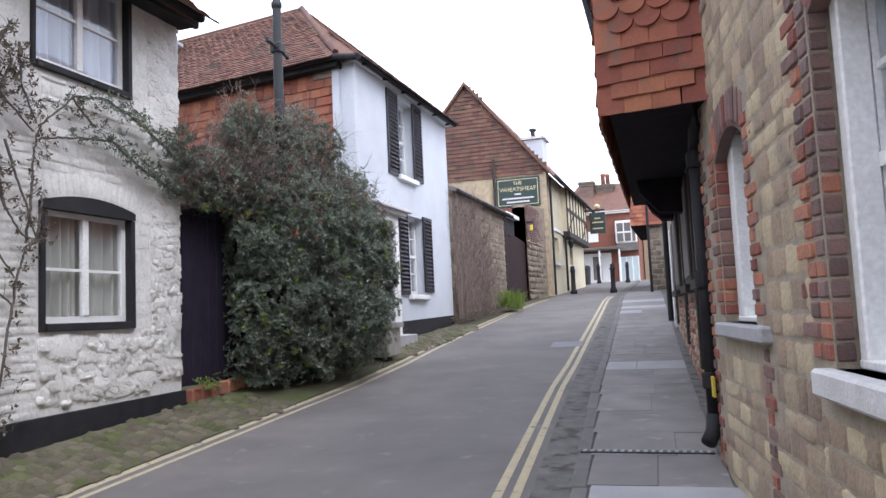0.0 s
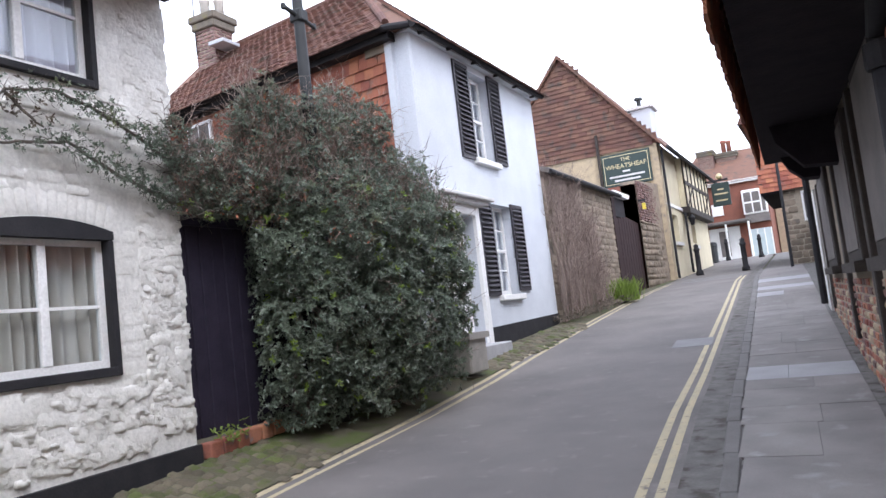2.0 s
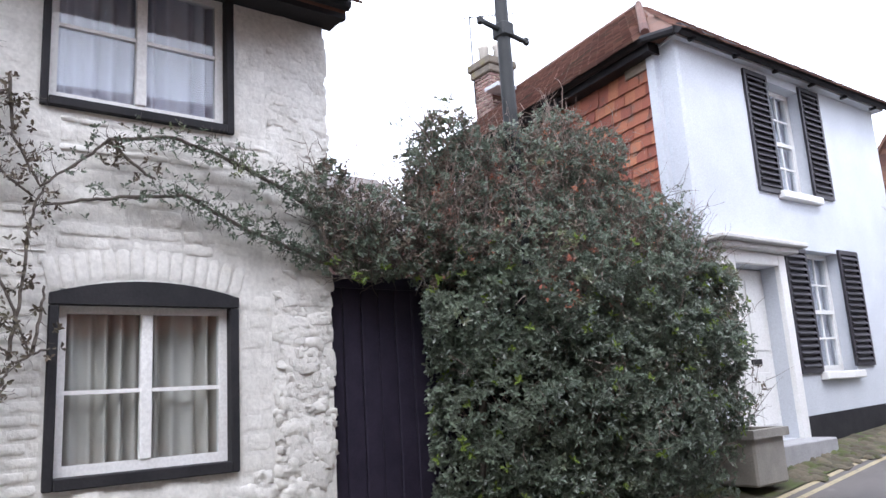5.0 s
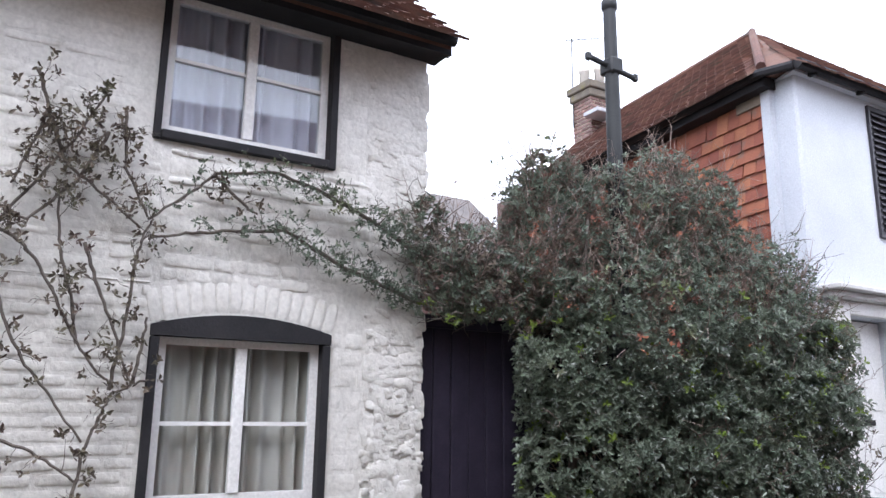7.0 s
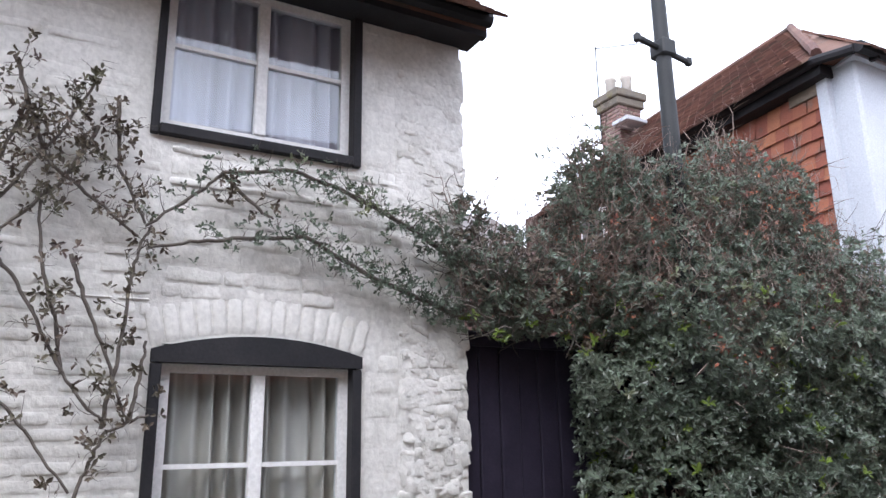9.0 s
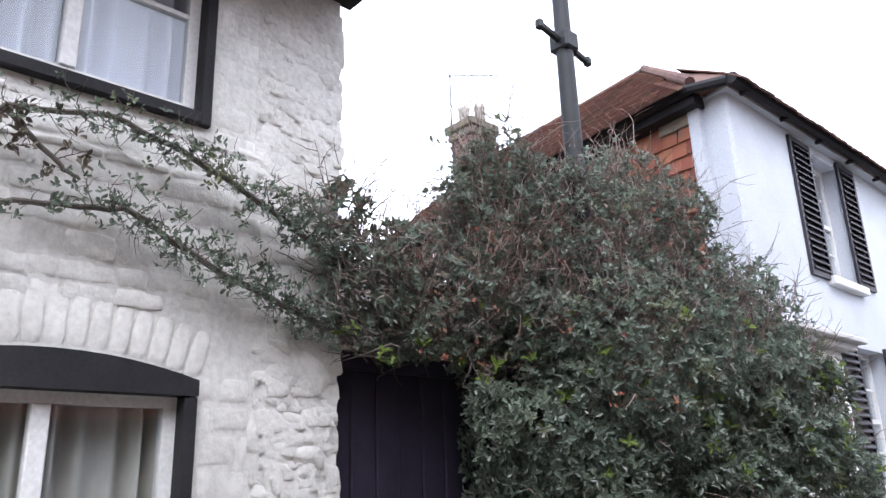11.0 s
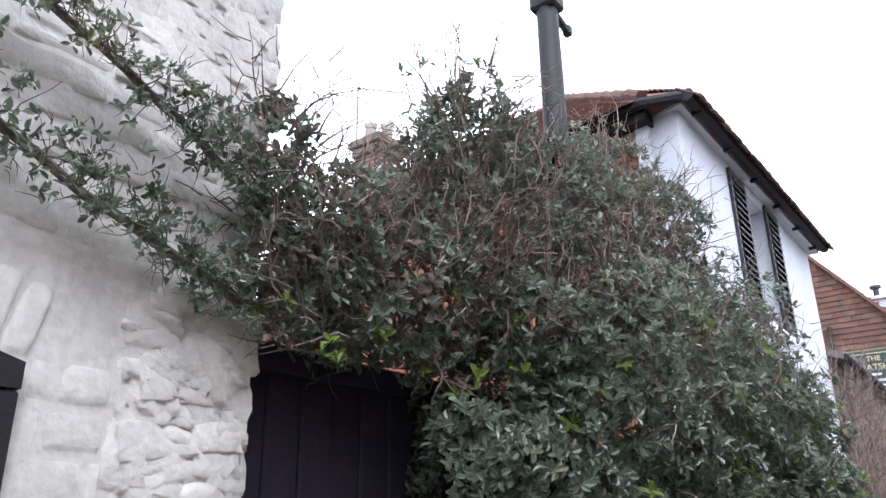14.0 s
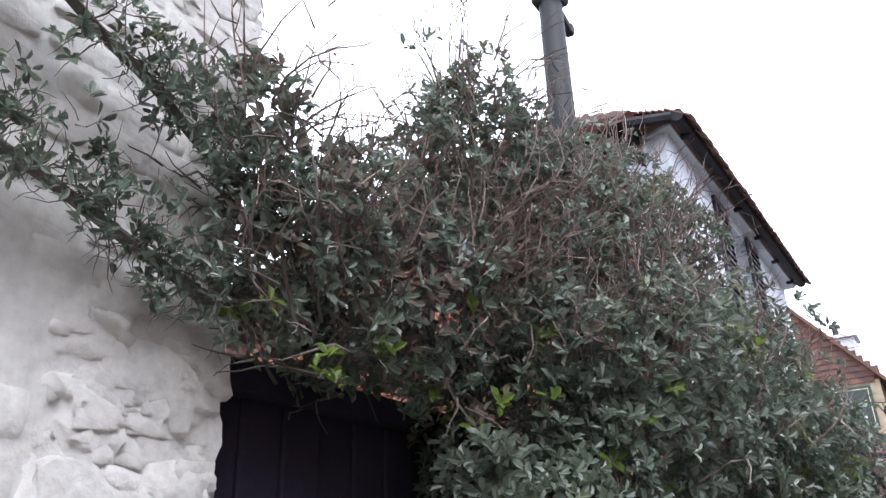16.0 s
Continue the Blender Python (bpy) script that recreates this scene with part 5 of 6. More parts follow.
# ---- shrub ----
shrub = thing("evergreen_shrub", (-4.8, 8.6, gz(8.6)), "large dense evergreen shrub growing over the yard gate", "shrub")
BLOBS = [(-4.86, 7.90, 1.30, .48, .60, .80), (-4.76, 8.45, 1.50, .66, .85, 1.00), (-4.62, 9.20, 1.60, .72, .90, 1.05), (-4.55, 9.85, 1.90, .58, .62, .95),
         (-4.92, 7.85, 2.35, .48, .58, .55), (-4.80, 8.40, 2.60, .66, .90, .80), (-4.68, 9.35, 2.60, .66, .92, .80), (-4.58, 10.05, 2.45, .48, .58, .60),
         (-5.05, 7.70, 3.35, .38, .42, .60), (-4.95, 8.45, 3.35, .48, .55, .62), (-4.87, 8.95, 3.62, .40, .50, .58), (-4.75, 9.5, 2.95, .36, .42, .42),
         (-5.08, 6.90, 2.98, .26, .34, .28), (-5.05, 7.25, 2.93, .28, .50, .36), (-5.08, 6.70, 3.30, .14, .20, .26), (-4.80, 9.25, 3.58, .34, .42, .46), (-4.98, 7.75, 3.72, .26, .34, .36)]


def leaf_mesh(name, pts, axes, size, per, parent, material, seed, label=""):
    """Whorls of small folded leaves at the given points, each whorl opening along its axis."""
    r = np.random.default_rng(seed)
    n = len(pts)
    c = np.repeat(np.asarray(pts), per, 0)
    a = np.repeat(np.asarray(axes), per, 0)
    a = a / np.linalg.norm(a, axis=1, keepdims=True)
    h = np.where(np.abs(a[:, 2:3]) < 0.9, np.array([[0, 0, 1.0]]), np.array([[1.0, 0, 0]]))
    u = np.cross(a, h)
    u /= np.linalg.norm(u, axis=1, keepdims=True)
    w = np.cross(a, u)
    phi = (np.tile(np.arange(per) / per, n) * 2 * np.pi + r.uniform(0, 6.3, n).repeat(per) + r.normal(0, 0.3, n * per))[:, None]
    th = np.radians(r.uniform(30, 88, n * per))[:, None]
    rad = np.cos(phi) * u + np.sin(phi) * w
    d = np.cos(th) * a + np.sin(th) * rad
    nm = np.sin(th) * a - np.cos(th) * rad
    s = np.cross(d, nm)
    L = (size * r.uniform(0.6, 1.2, n * per))[:, None]
    W = L * r.uniform(0.44, 0.6, n * per)[:, None]
    c = c + r.normal(0, size * 0.12, c.shape)
    v = np.stack([c, c + d * .42 * L + s * .40 * W + nm * .10 * W, c + d * .78 * L + s * .38 * W + nm * .04 * W, c + d * L - nm * .16 * L,
                  c + d * .78 * L - s * .38 * W + nm * .04 * W, c + d * .42 * L - s * .40 * W + nm * .10 * W], 1).reshape(-1, 3)
    base = np.arange(n * per)[:, None] * 6
    f = np.concatenate([base + np.array([[0, 1, 2, 3]]), base + np.array([[0, 3, 4, 5]])], 0)
    me = bpy.data.meshes.new(name)
    me.from_pydata(v.tolist(), [], f.tolist())
    me.materials.append(material)
    return hang(tagged(new(name, me), label, "", "", "stuff"), parent)


def shrub_points(count, seed, low=0.78, high=1.04, keep=None):
    r = np.random.default_rng(seed)
    bl = np.array(BLOBS)
    area = bl[:, 3] * bl[:, 4] + bl[:, 4] * bl[:, 5] + bl[:, 3] * bl[:, 5]
    pts, axes = [], []
    while len(pts) < count:
        k = r.choice(len(bl), p=area / area.sum())
        d = r.normal(size=3)
        d /= np.linalg.norm(d)
        rho = r.uniform(low, high)
        q = bl[k, :3] + d * rho * bl[k, 3:]
        rho += 0.34 * noise.noise(Vector(q * 2.6)) + 0.30 * noise.noise(Vector(q * 5.5 + 7))
        if q[2] > 3.0:
            rho = min(rho + 0.40 * noise.noise(Vector(q * 4.2 + 11)), 1.22)
        p = bl[k, :3] + d * rho * bl[k, 3:]
        e = ((p - bl[:, :3]) / bl[:, 3:])
        e = (e * e).sum(1)
        e[k] = 9
        if e.min() < 0.55 and r.random() < 0.85:
            continue
        if p[2] < gd(p[0], p[1]) + 0.03 or (p[1] < 7.30 + max(0, -4.8 - p[0]) * 0.7 and p[2] < 2.57) or (p[1] < 6.74 and p[0] < -5.1) or p[0] < -5.22 and p[2] < 2.7:
            continue
        if keep and not keep(p, r):
            continue
        ax = d / bl[k, 3:]
        ax /= np.linalg.norm(ax)
        ax = ax + np.array([0.15, -0.1, 0.45]) + r.normal(0, 0.35, 3)
        pts.append(p)
        axes.append(ax)
    return pts, axes


def leafy(p, r):
    if noise.noise(Vector(p * 4.5 + 3)) < -0.22 and r.random() < 0.75:
        return False
    if p[1] < 7.6 and p[2] > 2.5:
        return r.random() < (0.34 if p[2] > 3.1 else 0.33)
    if p[2] > 3.55:
        return r.random() < 0.50
    if 7.9 < p[1] < 9.4 and p[2] > 3.0:
        return r.random() < 0.46
    return p[2] < 2.75 or r.random() < 0.55


pts, axes = shrub_points(19500, 1, keep=leafy)
leaf_mesh("foliage", pts, axes, 0.045, 7, shrub, M_LEAF, 2)
pts, axes = shrub_points(2600, 3, 0.55, 0.98, keep=lambda p, r: p[2] > 2.5)
leaf_mesh("dull_foliage", pts, axes, 0.045, 5, shrub, M_LEAF_DRY, 4, "brownish dying leaves")
pts, axes = shrub_points(260, 5, 0.98, 1.06, keep=lambda p, r: p[2] < 2.9)
leaf_mesh("young_foliage", pts, axes, 0.05, 6, shrub, M_LEAF_BRIGHT, 6, "fresh yellow-green shoots")


def twig_mesh(name, starts, parent, material, seed, length=(0.25, 0.7), radius=0.006, curl=0.5, label=""):
    """Thin crooked twigs from given starts and directions, with side shoots, joined in one part."""
    r = random.Random(seed)
    verts, faces = [], []

    def shoot(p, d, n, step, rad):
        rings = []
        for i in range(n + 1):
            k = rad * (1 - 0.75 * i / n)
            u = d.orthogonal().normalized()
            w = d.cross(u).normalized()
            rings.append(len(verts))
            for a in range(3):
                verts.append(tuple(p + k * (math.cos(2.094 * a) * u + math.sin(2.094 * a) * w)))
            p = p + d * step
            d = (d + Vector((r.gauss(0, curl), r.gauss(0, curl), r.gauss(0, curl))) * 0.5).normalized()
        for a, b in zip(rings, rings[1:]):
            for k in range(3):
                faces.append((a + k, a + (k + 1) % 3, b + (k + 1) % 3, b + k))

    for p, d in starts:
        d = Vector(d).normalized()
        ln = r.uniform(*length)
        shoot(Vector(p), d, 5, ln / 5, radius)
        for k in range(3):
            f = r.uniform(0.2, 0.9)
            shoot(Vector(p) + d * ln * f, (d + Vector((r.gauss(0, 0.8), r.gauss(0, 0.8), r.gauss(0, 0.8)))).normalized(), 3, ln * 0.14, radius * 0.6)
    me = bpy.data.meshes.new(name)
    me.from_pydata(verts, [], faces)
    me.materials.append(material)
    return hang(tagged(new(name, me), label, "", "", "stuff"), parent)


pts, axes = shrub_points(1450, 11, 0.45, 0.95, keep=lambda p, r: (p[2] > 2.7 or r.random() < 0.16) and not (p[1] < 7.75 and p[2] < 2.85))
axes = [a + np.array([0, 0, 0.5]) for a in axes]
twig_mesh("twig_tangle", list(zip(pts, axes)), shrub, M_TWIG, 12, (0.15, 0.42), 0.0048, label="tangle of bare brown twigs")
r_ = random.Random(5)
shoots = [((-4.7 + r_.uniform(-.25, .2), r_.uniform(9.6, 10.4), r_.uniform(2.2, 3.4)), (r_.uniform(-.2, .4), r_.uniform(.2, .9), r_.uniform(.3, 1.2))) for _ in range(120)]
shoots += [((r_.uniform(-5.15, -4.8), r_.uniform(7.3, 9.4), r_.uniform(3.2, 3.85)), (r_.uniform(-.3, .3), r_.uniform(-.5, .4), 1)) for _ in range(34)]
twig_mesh("bare_growth", shoots, shrub, M_STEM, 13, (0.20, 0.62), 0.0055, 0.40, "long bare shoots")
# dark woody stems of the growth that reaches over the gate to the cottage
over = [((r_.uniform(-5.2, -4.9), r_.uniform(6.7, 7.7), r_.uniform(2.62, 3.2)), (r_.uniform(-.3, .4), r_.uniform(-1, .5), r_.uniform(-.2, .8))) for _ in range(150)]
twig_mesh("woody_growth", over, shrub, M_STEM, 16, (0.15, 0.45), 0.007, 0.6, "dark crooked stems")
lit = [((r_.uniform(-4.98, -4.85), r_.uniform(6.5, 7.3), r_.uniform(2.52, 2.75)), (r_.uniform(0, .6), r_.gauss(-.3, .4), r_.uniform(.2, 1))) for _ in range(8)]
leaf_mesh("fresh_growth", [p for p, d in lit], [d for p, d in lit], 0.042, 6, shrub, M_LEAF_BRIGHT, 17, "fresh yellow-green shoots")
lp, la = [], []
for p, d in shoots:
    for k in range(6):
        lp.append(Vector(p) + Vector(d).normalized() * r_.uniform(0.02, 0.24) + Vector((r_.gauss(0, .04), r_.gauss(0, .04), r_.gauss(0, .04))))
        la.append(Vector(d) + Vector((r_.gauss(0, .5), r_.gauss(0, .5), r_.gauss(0, .5))))
leaf_mesh("shoot_leaves", [tuple(p) for p in lp], [tuple(a) for a in la], 0.04, 3, shrub, M_LEAF, 14)
for k in range(7):
    a = k * 0.9
    p0 = Vector((-5.05 + 0.08 * math.cos(a), 8.3 + 0.25 * k - 0.5, gz(8.3) - 0.06))
    p1 = p0 + Vector((0.15 * math.cos(a), 0.2 * math.sin(a), 0.9))
    p2 = p1 + Vector((0.25 * math.cos(a + 1), 0.35 * math.sin(a), 1.1))
    part("branch", tube([p0, p1, p2, p2 + Vector((0, 0.1, 0.8))], 0.04, 0.012, 7), M_STEM, shrub)

# ---- climbers on the cottage ----
vine = thing("wall_climber", (-5.1, 6.4, 2.9), "leafy shrub stems trained along the white wall", "climber")
rose = thing("climbing_rose", (-5.1, 4.5, gz(4.5)), "bare climbing rose with dull reddish leaves on the wall", "climber")
VX = CX + 0.07
VINES = [[(4.80, 2.97), (5.02, 3.03), (5.28, 3.08), (5.64, 3.13), (6.07, 2.93), (6.62, 2.75), (6.95, 2.8)],
         [(4.79, 3.08), (5.06, 3.32), (5.16, 3.43), (5.55, 3.51), (5.90, 3.42), (6.32, 3.25), (6.71, 3.04), (6.95, 3.0)]]
STEMS = [[(4.35, 0.50), (4.45, 1.0), (4.55, 1.57), (4.58, 1.77), (4.63, 1.90), (4.68, 2.05), (4.79, 2.11), (4.88, 2.14)],
         [(4.67, 2.08), (4.70, 2.28), (4.73, 2.54), (4.74, 2.79), (4.77, 2.97), (4.82, 3.09)],
         [(3.85, 3.02), (4.01, 2.94), (4.15, 2.86), (4.23, 2.77), (4.35, 2.57), (4.48, 2.33), (4.61, 2.16), (4.69, 2.10)],
         [(3.95, 2.95), (4.04, 2.72), (4.09, 2.49), (4.22, 2.23), (4.38, 2.03), (4.56, 1.79)],
         [(4.20, 3.66), (4.31, 3.37), (4.50, 3.23), (4.76, 3.03)], [(4.61, 3.75), (4.64, 3.39), (4.79, 3.10)],
         [(4.53, 3.58), (4.38, 3.25), (4.16, 2.99), (4.05, 3.03)], [(4.12, 3.88), (4.20, 3.66), (4.12, 3.37), (4.06, 3.19)],
         [(4.46, 2.90), (4.56, 2.65), (4.67, 2.40), (4.77, 2.13)], [(5.16, 3.43), (5.38, 3.24), (5.45, 3.21)],
         [(3.8, 1.95), (4.15, 1.81), (4.31, 1.75), (4.45, 1.66), (4.55, 1.58)], [(3.7, 2.6), (3.9, 2.75), (4.1, 3.1), (4.35, 3.5), (4.5, 3.85)],
         [(4.48, 2.33), (4.42, 2.6), (4.33, 2.9), (4.30, 3.2)], [(4.79, 2.12), (4.83, 2.35), (4.84, 2.5)]]


def smooth_line(line, x, n=6, wob=0.006):
    out_ = []
    for (a, b), (c, d) in zip(line, line[1:]):
        for k in range(n):
            f = k / n
            out_.append((x + rng.uniform(-wob, wob), a + (c - a) * f + rng.uniform(-wob, wob), b + (d - b) * f + rng.uniform(-wob, wob)))
    out_.append((x, *line[-1]))
    return out_


def dress(lines, parent, r0, r1, leaf, per_m, leaf_m, seed, bias):
    r = random.Random(seed)
    starts, lp, la = [], [], []
    for line in lines:
        path = smooth_line(line, VX + r.uniform(-0.01, 0.03))
        part("stem", tube(path, r0, r1, 6), M_STEM, parent)
        for (p, q) in zip(path, path[1:]):
            p, q = Vector(p), Vector(q)
            dens = per_m * bias(p.y, p.z)
            for _ in range(int((q - p).length * dens + r.random())):
                s = p.lerp(q, r.random())
                d = Vector((r.uniform(0.1, 0.7), r.gauss(0, 0.6), r.gauss(0.1, 0.7)))
                starts.append((s, d))
                for k in range(2):
                    lp.append(tuple(s + d.normalized() * r.uniform(0.03, 0.15) + Vector((0.02, r.gauss(0, 0.03), r.gauss(0, 0.03)))))
                    la.append((r.uniform(0.3, 1), r.gauss(0, 0.6), r.gauss(0.2, 0.5)))
    twig_mesh("side_growth", starts, parent, M_STEM, seed + 1, (0.06, 0.2), 0.003, 0.6)
    leaf_mesh("leaves", lp, la, leaf, 5, parent, leaf_m, seed + 2)


dress(VINES, vine, 0.008, 0.017, 0.033, 88, M_LEAF, 71, lambda y, z: max(0.15, (y - 4.9) / 1.1))
M_ROSE_LEAF = mat("rose_leaf", (0.13, 0.09, 0.075), (0.10, 0.095, 0.06), 5, 0.6, 0.0, 20, 0.4, hue=0.04)
dress(STEMS, rose, 0.012, 0.007, 0.040, 26, M_ROSE_LEAF, 75, lambda y, z: 0.4 + 1.3 * max(0.0, z - 2.9))

# ---- planter by the door ----
tub = thing("stone_planter", (-4.70, 11.0, gd(-4.70, 11.0)), "square weathered stone planter with bare twigs", "planter")
tx, ty, tz = -4.70, 11.0, gd(-4.70, 11.0) - 0.02
part("body", B((tx - .27, tx + .27, ty - .27, ty + .27, tz, tz + 0.46), bevel=0.02), M_TUB, tub)
part("rim", pierced(-.31, .31, -.31, .31, 0.08, [(-.23, .23, -.23, .23)], Matrix(((1, 0, 0, tx), (0, 0, 1, ty), (0, -1, 0, tz + .52), (0, 0, 0, 1)))), M_TUB, tub)
part("soil", B((tx - .23, tx + .23, ty - .23, ty + .23, tz + .42, tz + .47)), M_EARTH, tub)
plant = thing("potted_twigs", (tx, ty, tz + 0.46), "sparse bare-stemmed plant in the planter", "plant")
r_ = random.Random(9)
st = [((tx + r_.uniform(-.1, .1), ty + r_.uniform(-.1, .1), tz + .44), (r_.gauss(0, .35), r_.gauss(0, .35), 1)) for _ in range(14)]
twig_mesh("bare_growth", st, plant, M_STEM, 91, (0.4, 0.75), 0.006, 0.25)
leaf_mesh("leaves", [tuple(Vector(p) + Vector(d).normalized() * r_.uniform(.3, .7)) for p, d in st for _ in range(5)], [(r_.gauss(0, 1), r_.gauss(0, 1), 1) for _ in range(70)], 0.05, 3, plant, M_LEAF_DRY, 92)

# ---- bare climber and tuft at the outbuilding ----
hedge = thing("bare_climber", (-4.9, 17.8, gz(17.8)), "tangle of bare brown stems against the rubble wall", "shrub")
r_ = random.Random(15)
st = []
for _ in range(620):
    y = 16.2 + 2.9 * r_.random() ** 0.9
    z = gz(y) + r_.random() * (2.6 if y < 18.3 else 1.7)
    st.append(((-5.06 + r_.uniform(0, .38) * (1 - (z - gz(y)) / 3.6), y, z), (r_.gauss(0, .25), r_.gauss(0, .4), 1)))
twig_mesh("bare_growth", st, hedge, M_TWIG, 93, (0.4, 0.9), 0.008, 0.3)
for k in range(16):
    y = 16.25 + 0.18 * k
    x = -5.02 + r_.uniform(0, 0.12)
    part("stem", tube([(x, y, gz(y) - 0.05), (x + r_.uniform(-.05, .08), y + r_.uniform(-.2, .2), gz(y) + 0.9), (x + r_.uniform(-.03, .05), y + r_.uniform(-.4, .4), gz(y) + r_.uniform(1.7, 2.6))], 0.018, 0.006, 6), M_TWIG, hedge)
tuft = thing("green_tuft", (-4.6, 20.3, gz(20.3)), "bright green tuft of long leaves by the wall", "plant")
verts, faces = [], []
for k in range(420):
    a, b = r_.uniform(0, 6.3), r_.uniform(0.1, 0.75)
    p = Vector((-4.7 + r_.gauss(0, .12), 20.3 + r_.gauss(0, .25), gz(20.3) - 0.03))
    d = Vector((math.cos(a) * b, math.sin(a) * b, 1)).normalized()
    s = d.cross(Vector((0, 0, 1))).normalized() * 0.014
    L = r_.uniform(0.3, 0.65)
    i = len(verts)
    t_ = p + d * L + Vector((d.x, d.y, 0)) * L * 0.5
    mdl = p + d * L * 0.6
    verts += [tuple(p - s), tuple(p + s), tuple(mdl + s), tuple(mdl - s), tuple(t_)]
    faces += [(i, i + 1, i + 2, i + 3), (i + 3, i + 2, i + 4)]
me = bpy.data.meshes.new("blades")
me.from_pydata(verts, [], faces)
me.materials.append(M_LEAF_BRIGHT)
hang(tagged(new("leaf_clump", me), "", "", "", "stuff"), tuft)
weed = thing("weeds", (-4.9, 7.0, gz(7)), "small green weeds at the foot of the gate", "weeds", "", "")
lp = [(-5.03 + r_.gauss(0, .05), 7.0 + r_.gauss(0, .14), gz(7) + 0.03 + abs(r_.gauss(0, .06))) for _ in range(26)]
leaf_mesh("leaves", lp, [(r_.gauss(0.3, .5), r_.gauss(0, .5), 1) for _ in lp], 0.05, 4, weed, M_LEAF_BRIGHT, 94)
lp = [(-4.95 + r_.gauss(0, .22), r_.uniform(15.9, 21.5), 0) for _ in range(700)]
lp = [(x, y, gz(y) + abs(r_.gauss(0, .07))) for x, y, z in lp]
low = thing("low_growth", (-4.9, 18.5, gz(18.5)), "low ivy and weeds along the wall's foot", "weeds")
leaf_mesh("leaves", lp, [(r_.gauss(0.3, .5), r_.gauss(0, .5), 1) for _ in lp], 0.06, 4, low, M_LEAF_DRY, 95)

# ---- loose surface pieces ----
for y, x, wx, wy in ((13.25, -2.08, 0.27, 0.36),):
    solo("road_patch", B((-wx, wx, -wy, wy, -0.02, 0.0), m=pose(x, y, gd(x, y) - 0.0555, tilt_at(x, y), 0, 4)), M_PATCH, "pale square patch in the asphalt", "road patch", "structure")
for y, x, wx, wy in ((25.8, -3.4, 0.9, 0.10), (26.6, -3.3, 0.8, 0.10), (27.4, -3.5, 1.0, 0.12)):
    solo("road_patch", B((-wx, wx, -wy, wy, -0.02, 0.0), m=pose(x, y, gd(x, y) - 0.0555, tilt_at(x, y), 0, 4)), M_PATCH, "pale worn band across the asphalt", "road patch", "structure")
KERB = thing("kerb", (-0.9, 8, gz(8)), "row of worn flush kerb stones", "kerb", "", "structure")
y = -4.0
while y < 27:
    ln = rng.uniform(0.7, 0.95)
    yc = y + ln / 2
    a = tilt_at(-1, yc)
    part("kerb_stone", B((-0.055, 0.055, -ln / 2 + 0.006, ln / 2 - 0.006, -0.18, 0.0), bevel=0.01, m=pose(kerb_x(yc) + 0.055, yc, gd(kerb_x(yc), yc) - 0.003, a, 0, math.degrees(math.atan(0.075)))), M_KERB, KERB)
    y += ln
PAVE = bpy.data.objects["pavement"]
y = -3.0
row = 0
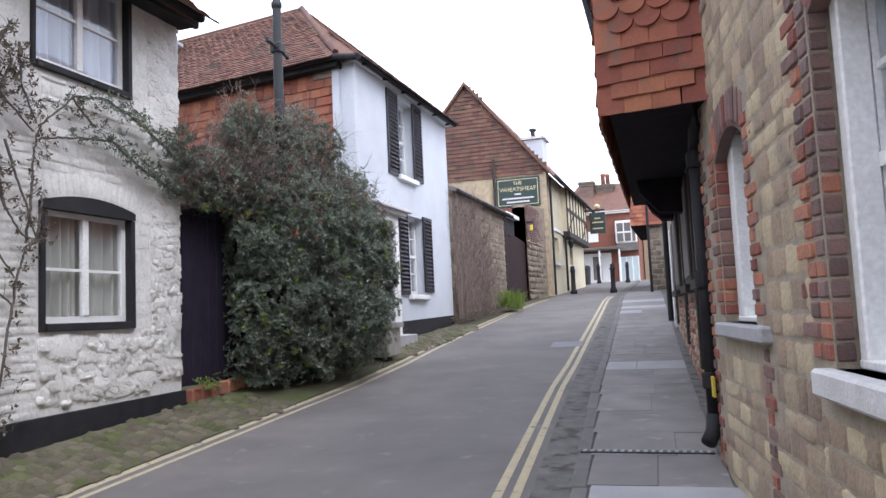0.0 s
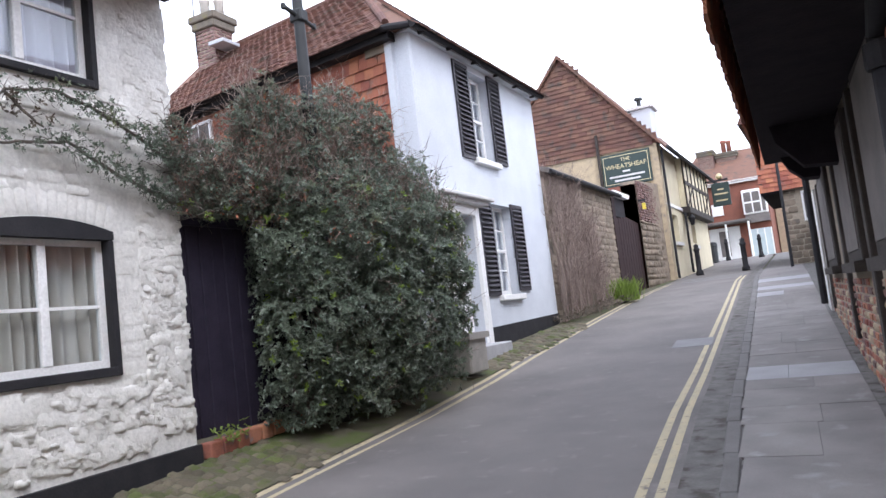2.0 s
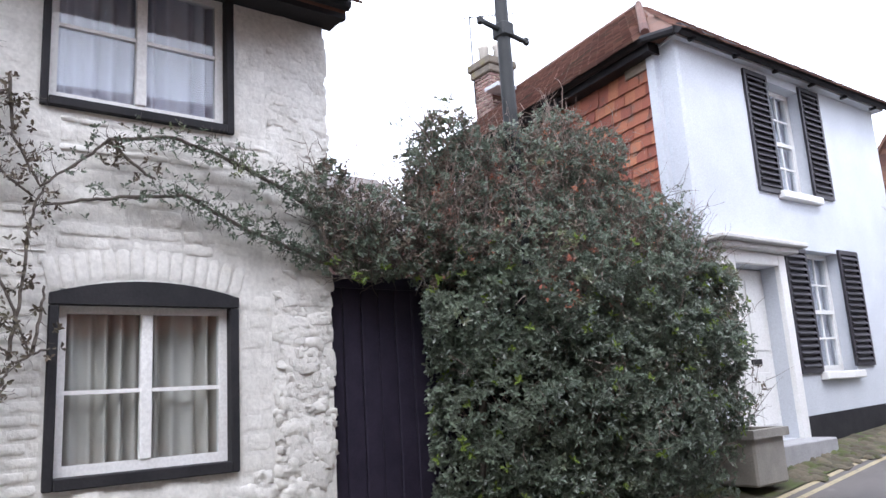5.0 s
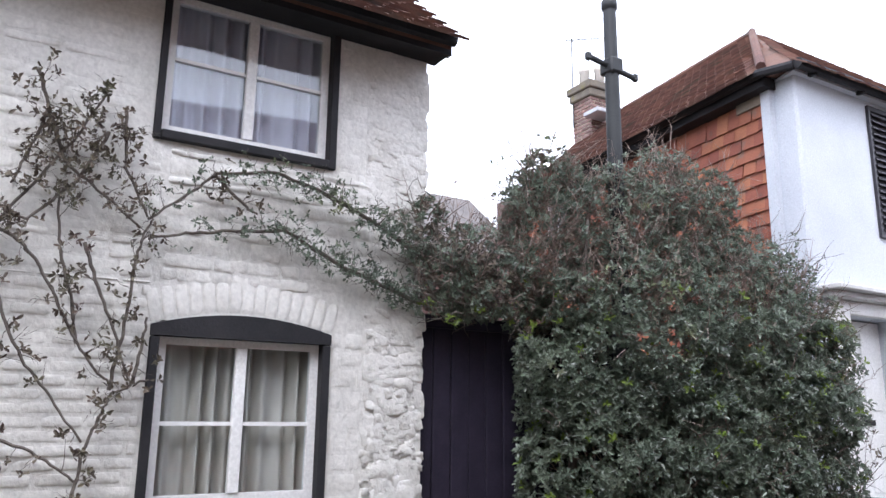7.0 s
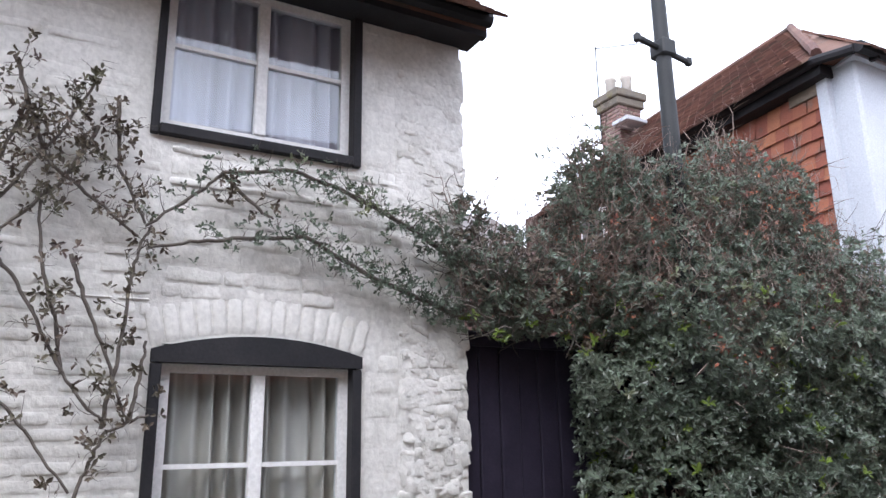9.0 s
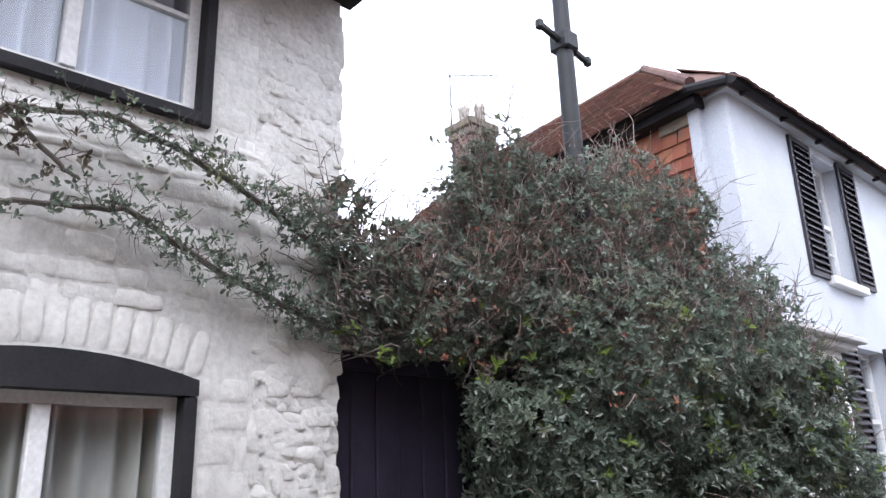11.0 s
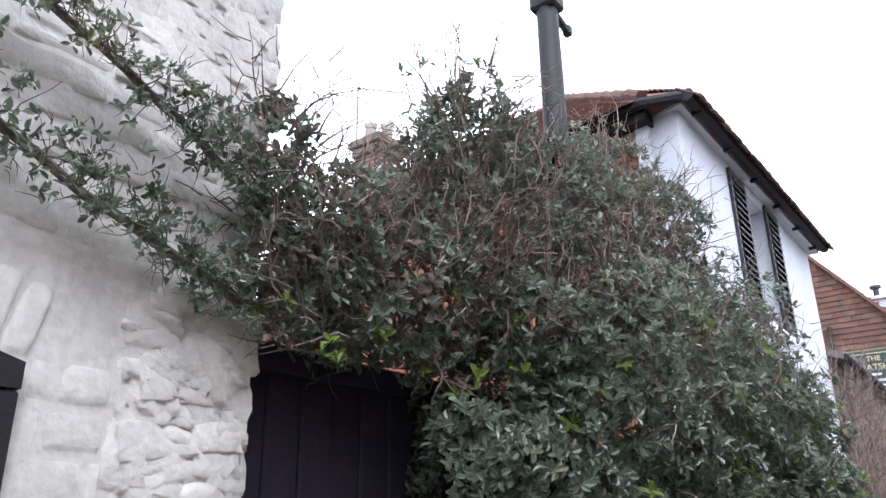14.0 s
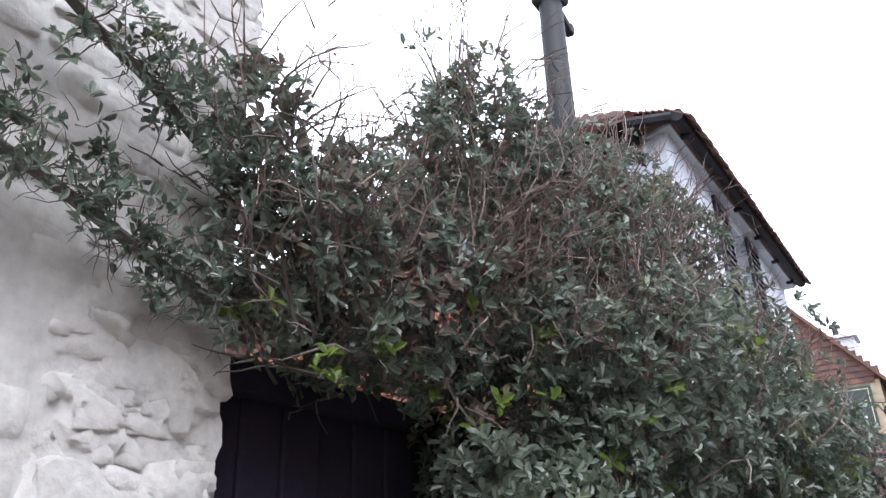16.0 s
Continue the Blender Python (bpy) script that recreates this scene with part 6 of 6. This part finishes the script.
while y < 27:
    ln = rng.choice((0.6, 0.75, 0.75, 0.9))
    for start, size in ((4.2, 0.66), (10.0, 0.75)):
        if y < start - 0.01 < y + ln + 0.35:
            ln = start - y
        elif abs(y - start) < 0.01:
            ln = size
    yc = y + ln / 2
    xa, xb = kerb_x(yc) + 0.115, right_wall_x(yc) - 0.01
    cut = xa + (xb - xa) * (rng.uniform(0.35, 0.7) if row % 3 else 1.0)
    pale = 10.0 < yc < 10.75 or 4.2 < yc < 4.86 or 18.0 < yc < 18.6 or 19.8 < yc < 20.4 or 21.6 < yc < 22.2
    for a, b, mm in ((xa, cut, M_SLAB_PALE if pale else M_SLAB), (cut, xb, M_SLAB_PALE if pale and row % 2 else M_SLAB)):
        if b - a < 0.05:
            continue
        part("slab", B((a - (a + b) / 2 + 0.002, b - (a + b) / 2 - 0.002, -ln / 2 + 0.0015, ln / 2 - 0.0015, -0.06, 0.0), bevel=0.0015,
                       m=pose((a + b) / 2, yc, gd((a + b) / 2, yc) + rng.uniform(-0.001, 0.001), tilt_at(-1, yc) + rng.uniform(-.05, .05), rng.uniform(-.08, .08), 2.5)), mm, PAVE)
    y += ln
    row += 1
drain = thing("drain_cover", (-0.4, 5.7, gd(-0.4, 5.7)), "narrow iron drain channel across the footway", "drain cover")
part("channel", B((-0.83, 0.12, 5.66, 5.74, gd(-0.4, 5.7) - 0.03, gd(-0.4, 5.7) + 0.007)), M_IRON, drain)
for k in range(17):
    part("bar", B((-0.81 + 0.055 * k, -0.785 + 0.055 * k, 5.665, 5.735, gd(-0.4, 5.7) + 0.007, gd(-0.4, 5.7) + 0.012)), M_SLAB_PALE, drain)
VERGE = bpy.data.objects["verge"]
cob = [mesh_of("cobble", pillow(0.5, 1.05, k), M_COBBLE, True) for k in range(6)]
up = Matrix(((1, 0, 0, 0), (0, 0, -1, 0), (0, 1, 0, 0), (0, 0, 0, 1)))
inv = world_of(VERGE).inverted()
n = 0
for y0, y1, x0, x1, big in ((3.0, 7.5, -5.10, -4.36, 0.68), (11.6, 16.2, -5.04, -4.5, 0.9)):
    y = y0
    while y < y1:
        x = x0 + rng.uniform(-0.05, 0.05)
        dy = rng.uniform(0.11, 0.17) * big
        while x < x1:
            dx = rng.uniform(0.13, 0.24) * big
            if rng.random() < 0.86:
                ob = new("cobble", rng.choice(cob))
                ob.matrix_basis = Matrix.Translation((x + dx / 2, y + dy / 2, gd(x + dx / 2, y + dy / 2) - 0.046)) @ pose(0, 0, 0, 0, 12, 0) @ pose(0, 0, 0, -90 + 3.4, 0, rng.uniform(-8, 8)) @ Matrix.Diagonal((dx - 0.015, rng.uniform(0.010, 0.028), dy - 0.010, 1))
                ob.parent, ob.matrix_parent_inverse = VERGE, inv
                n += 1
            x += dx
        y += dy
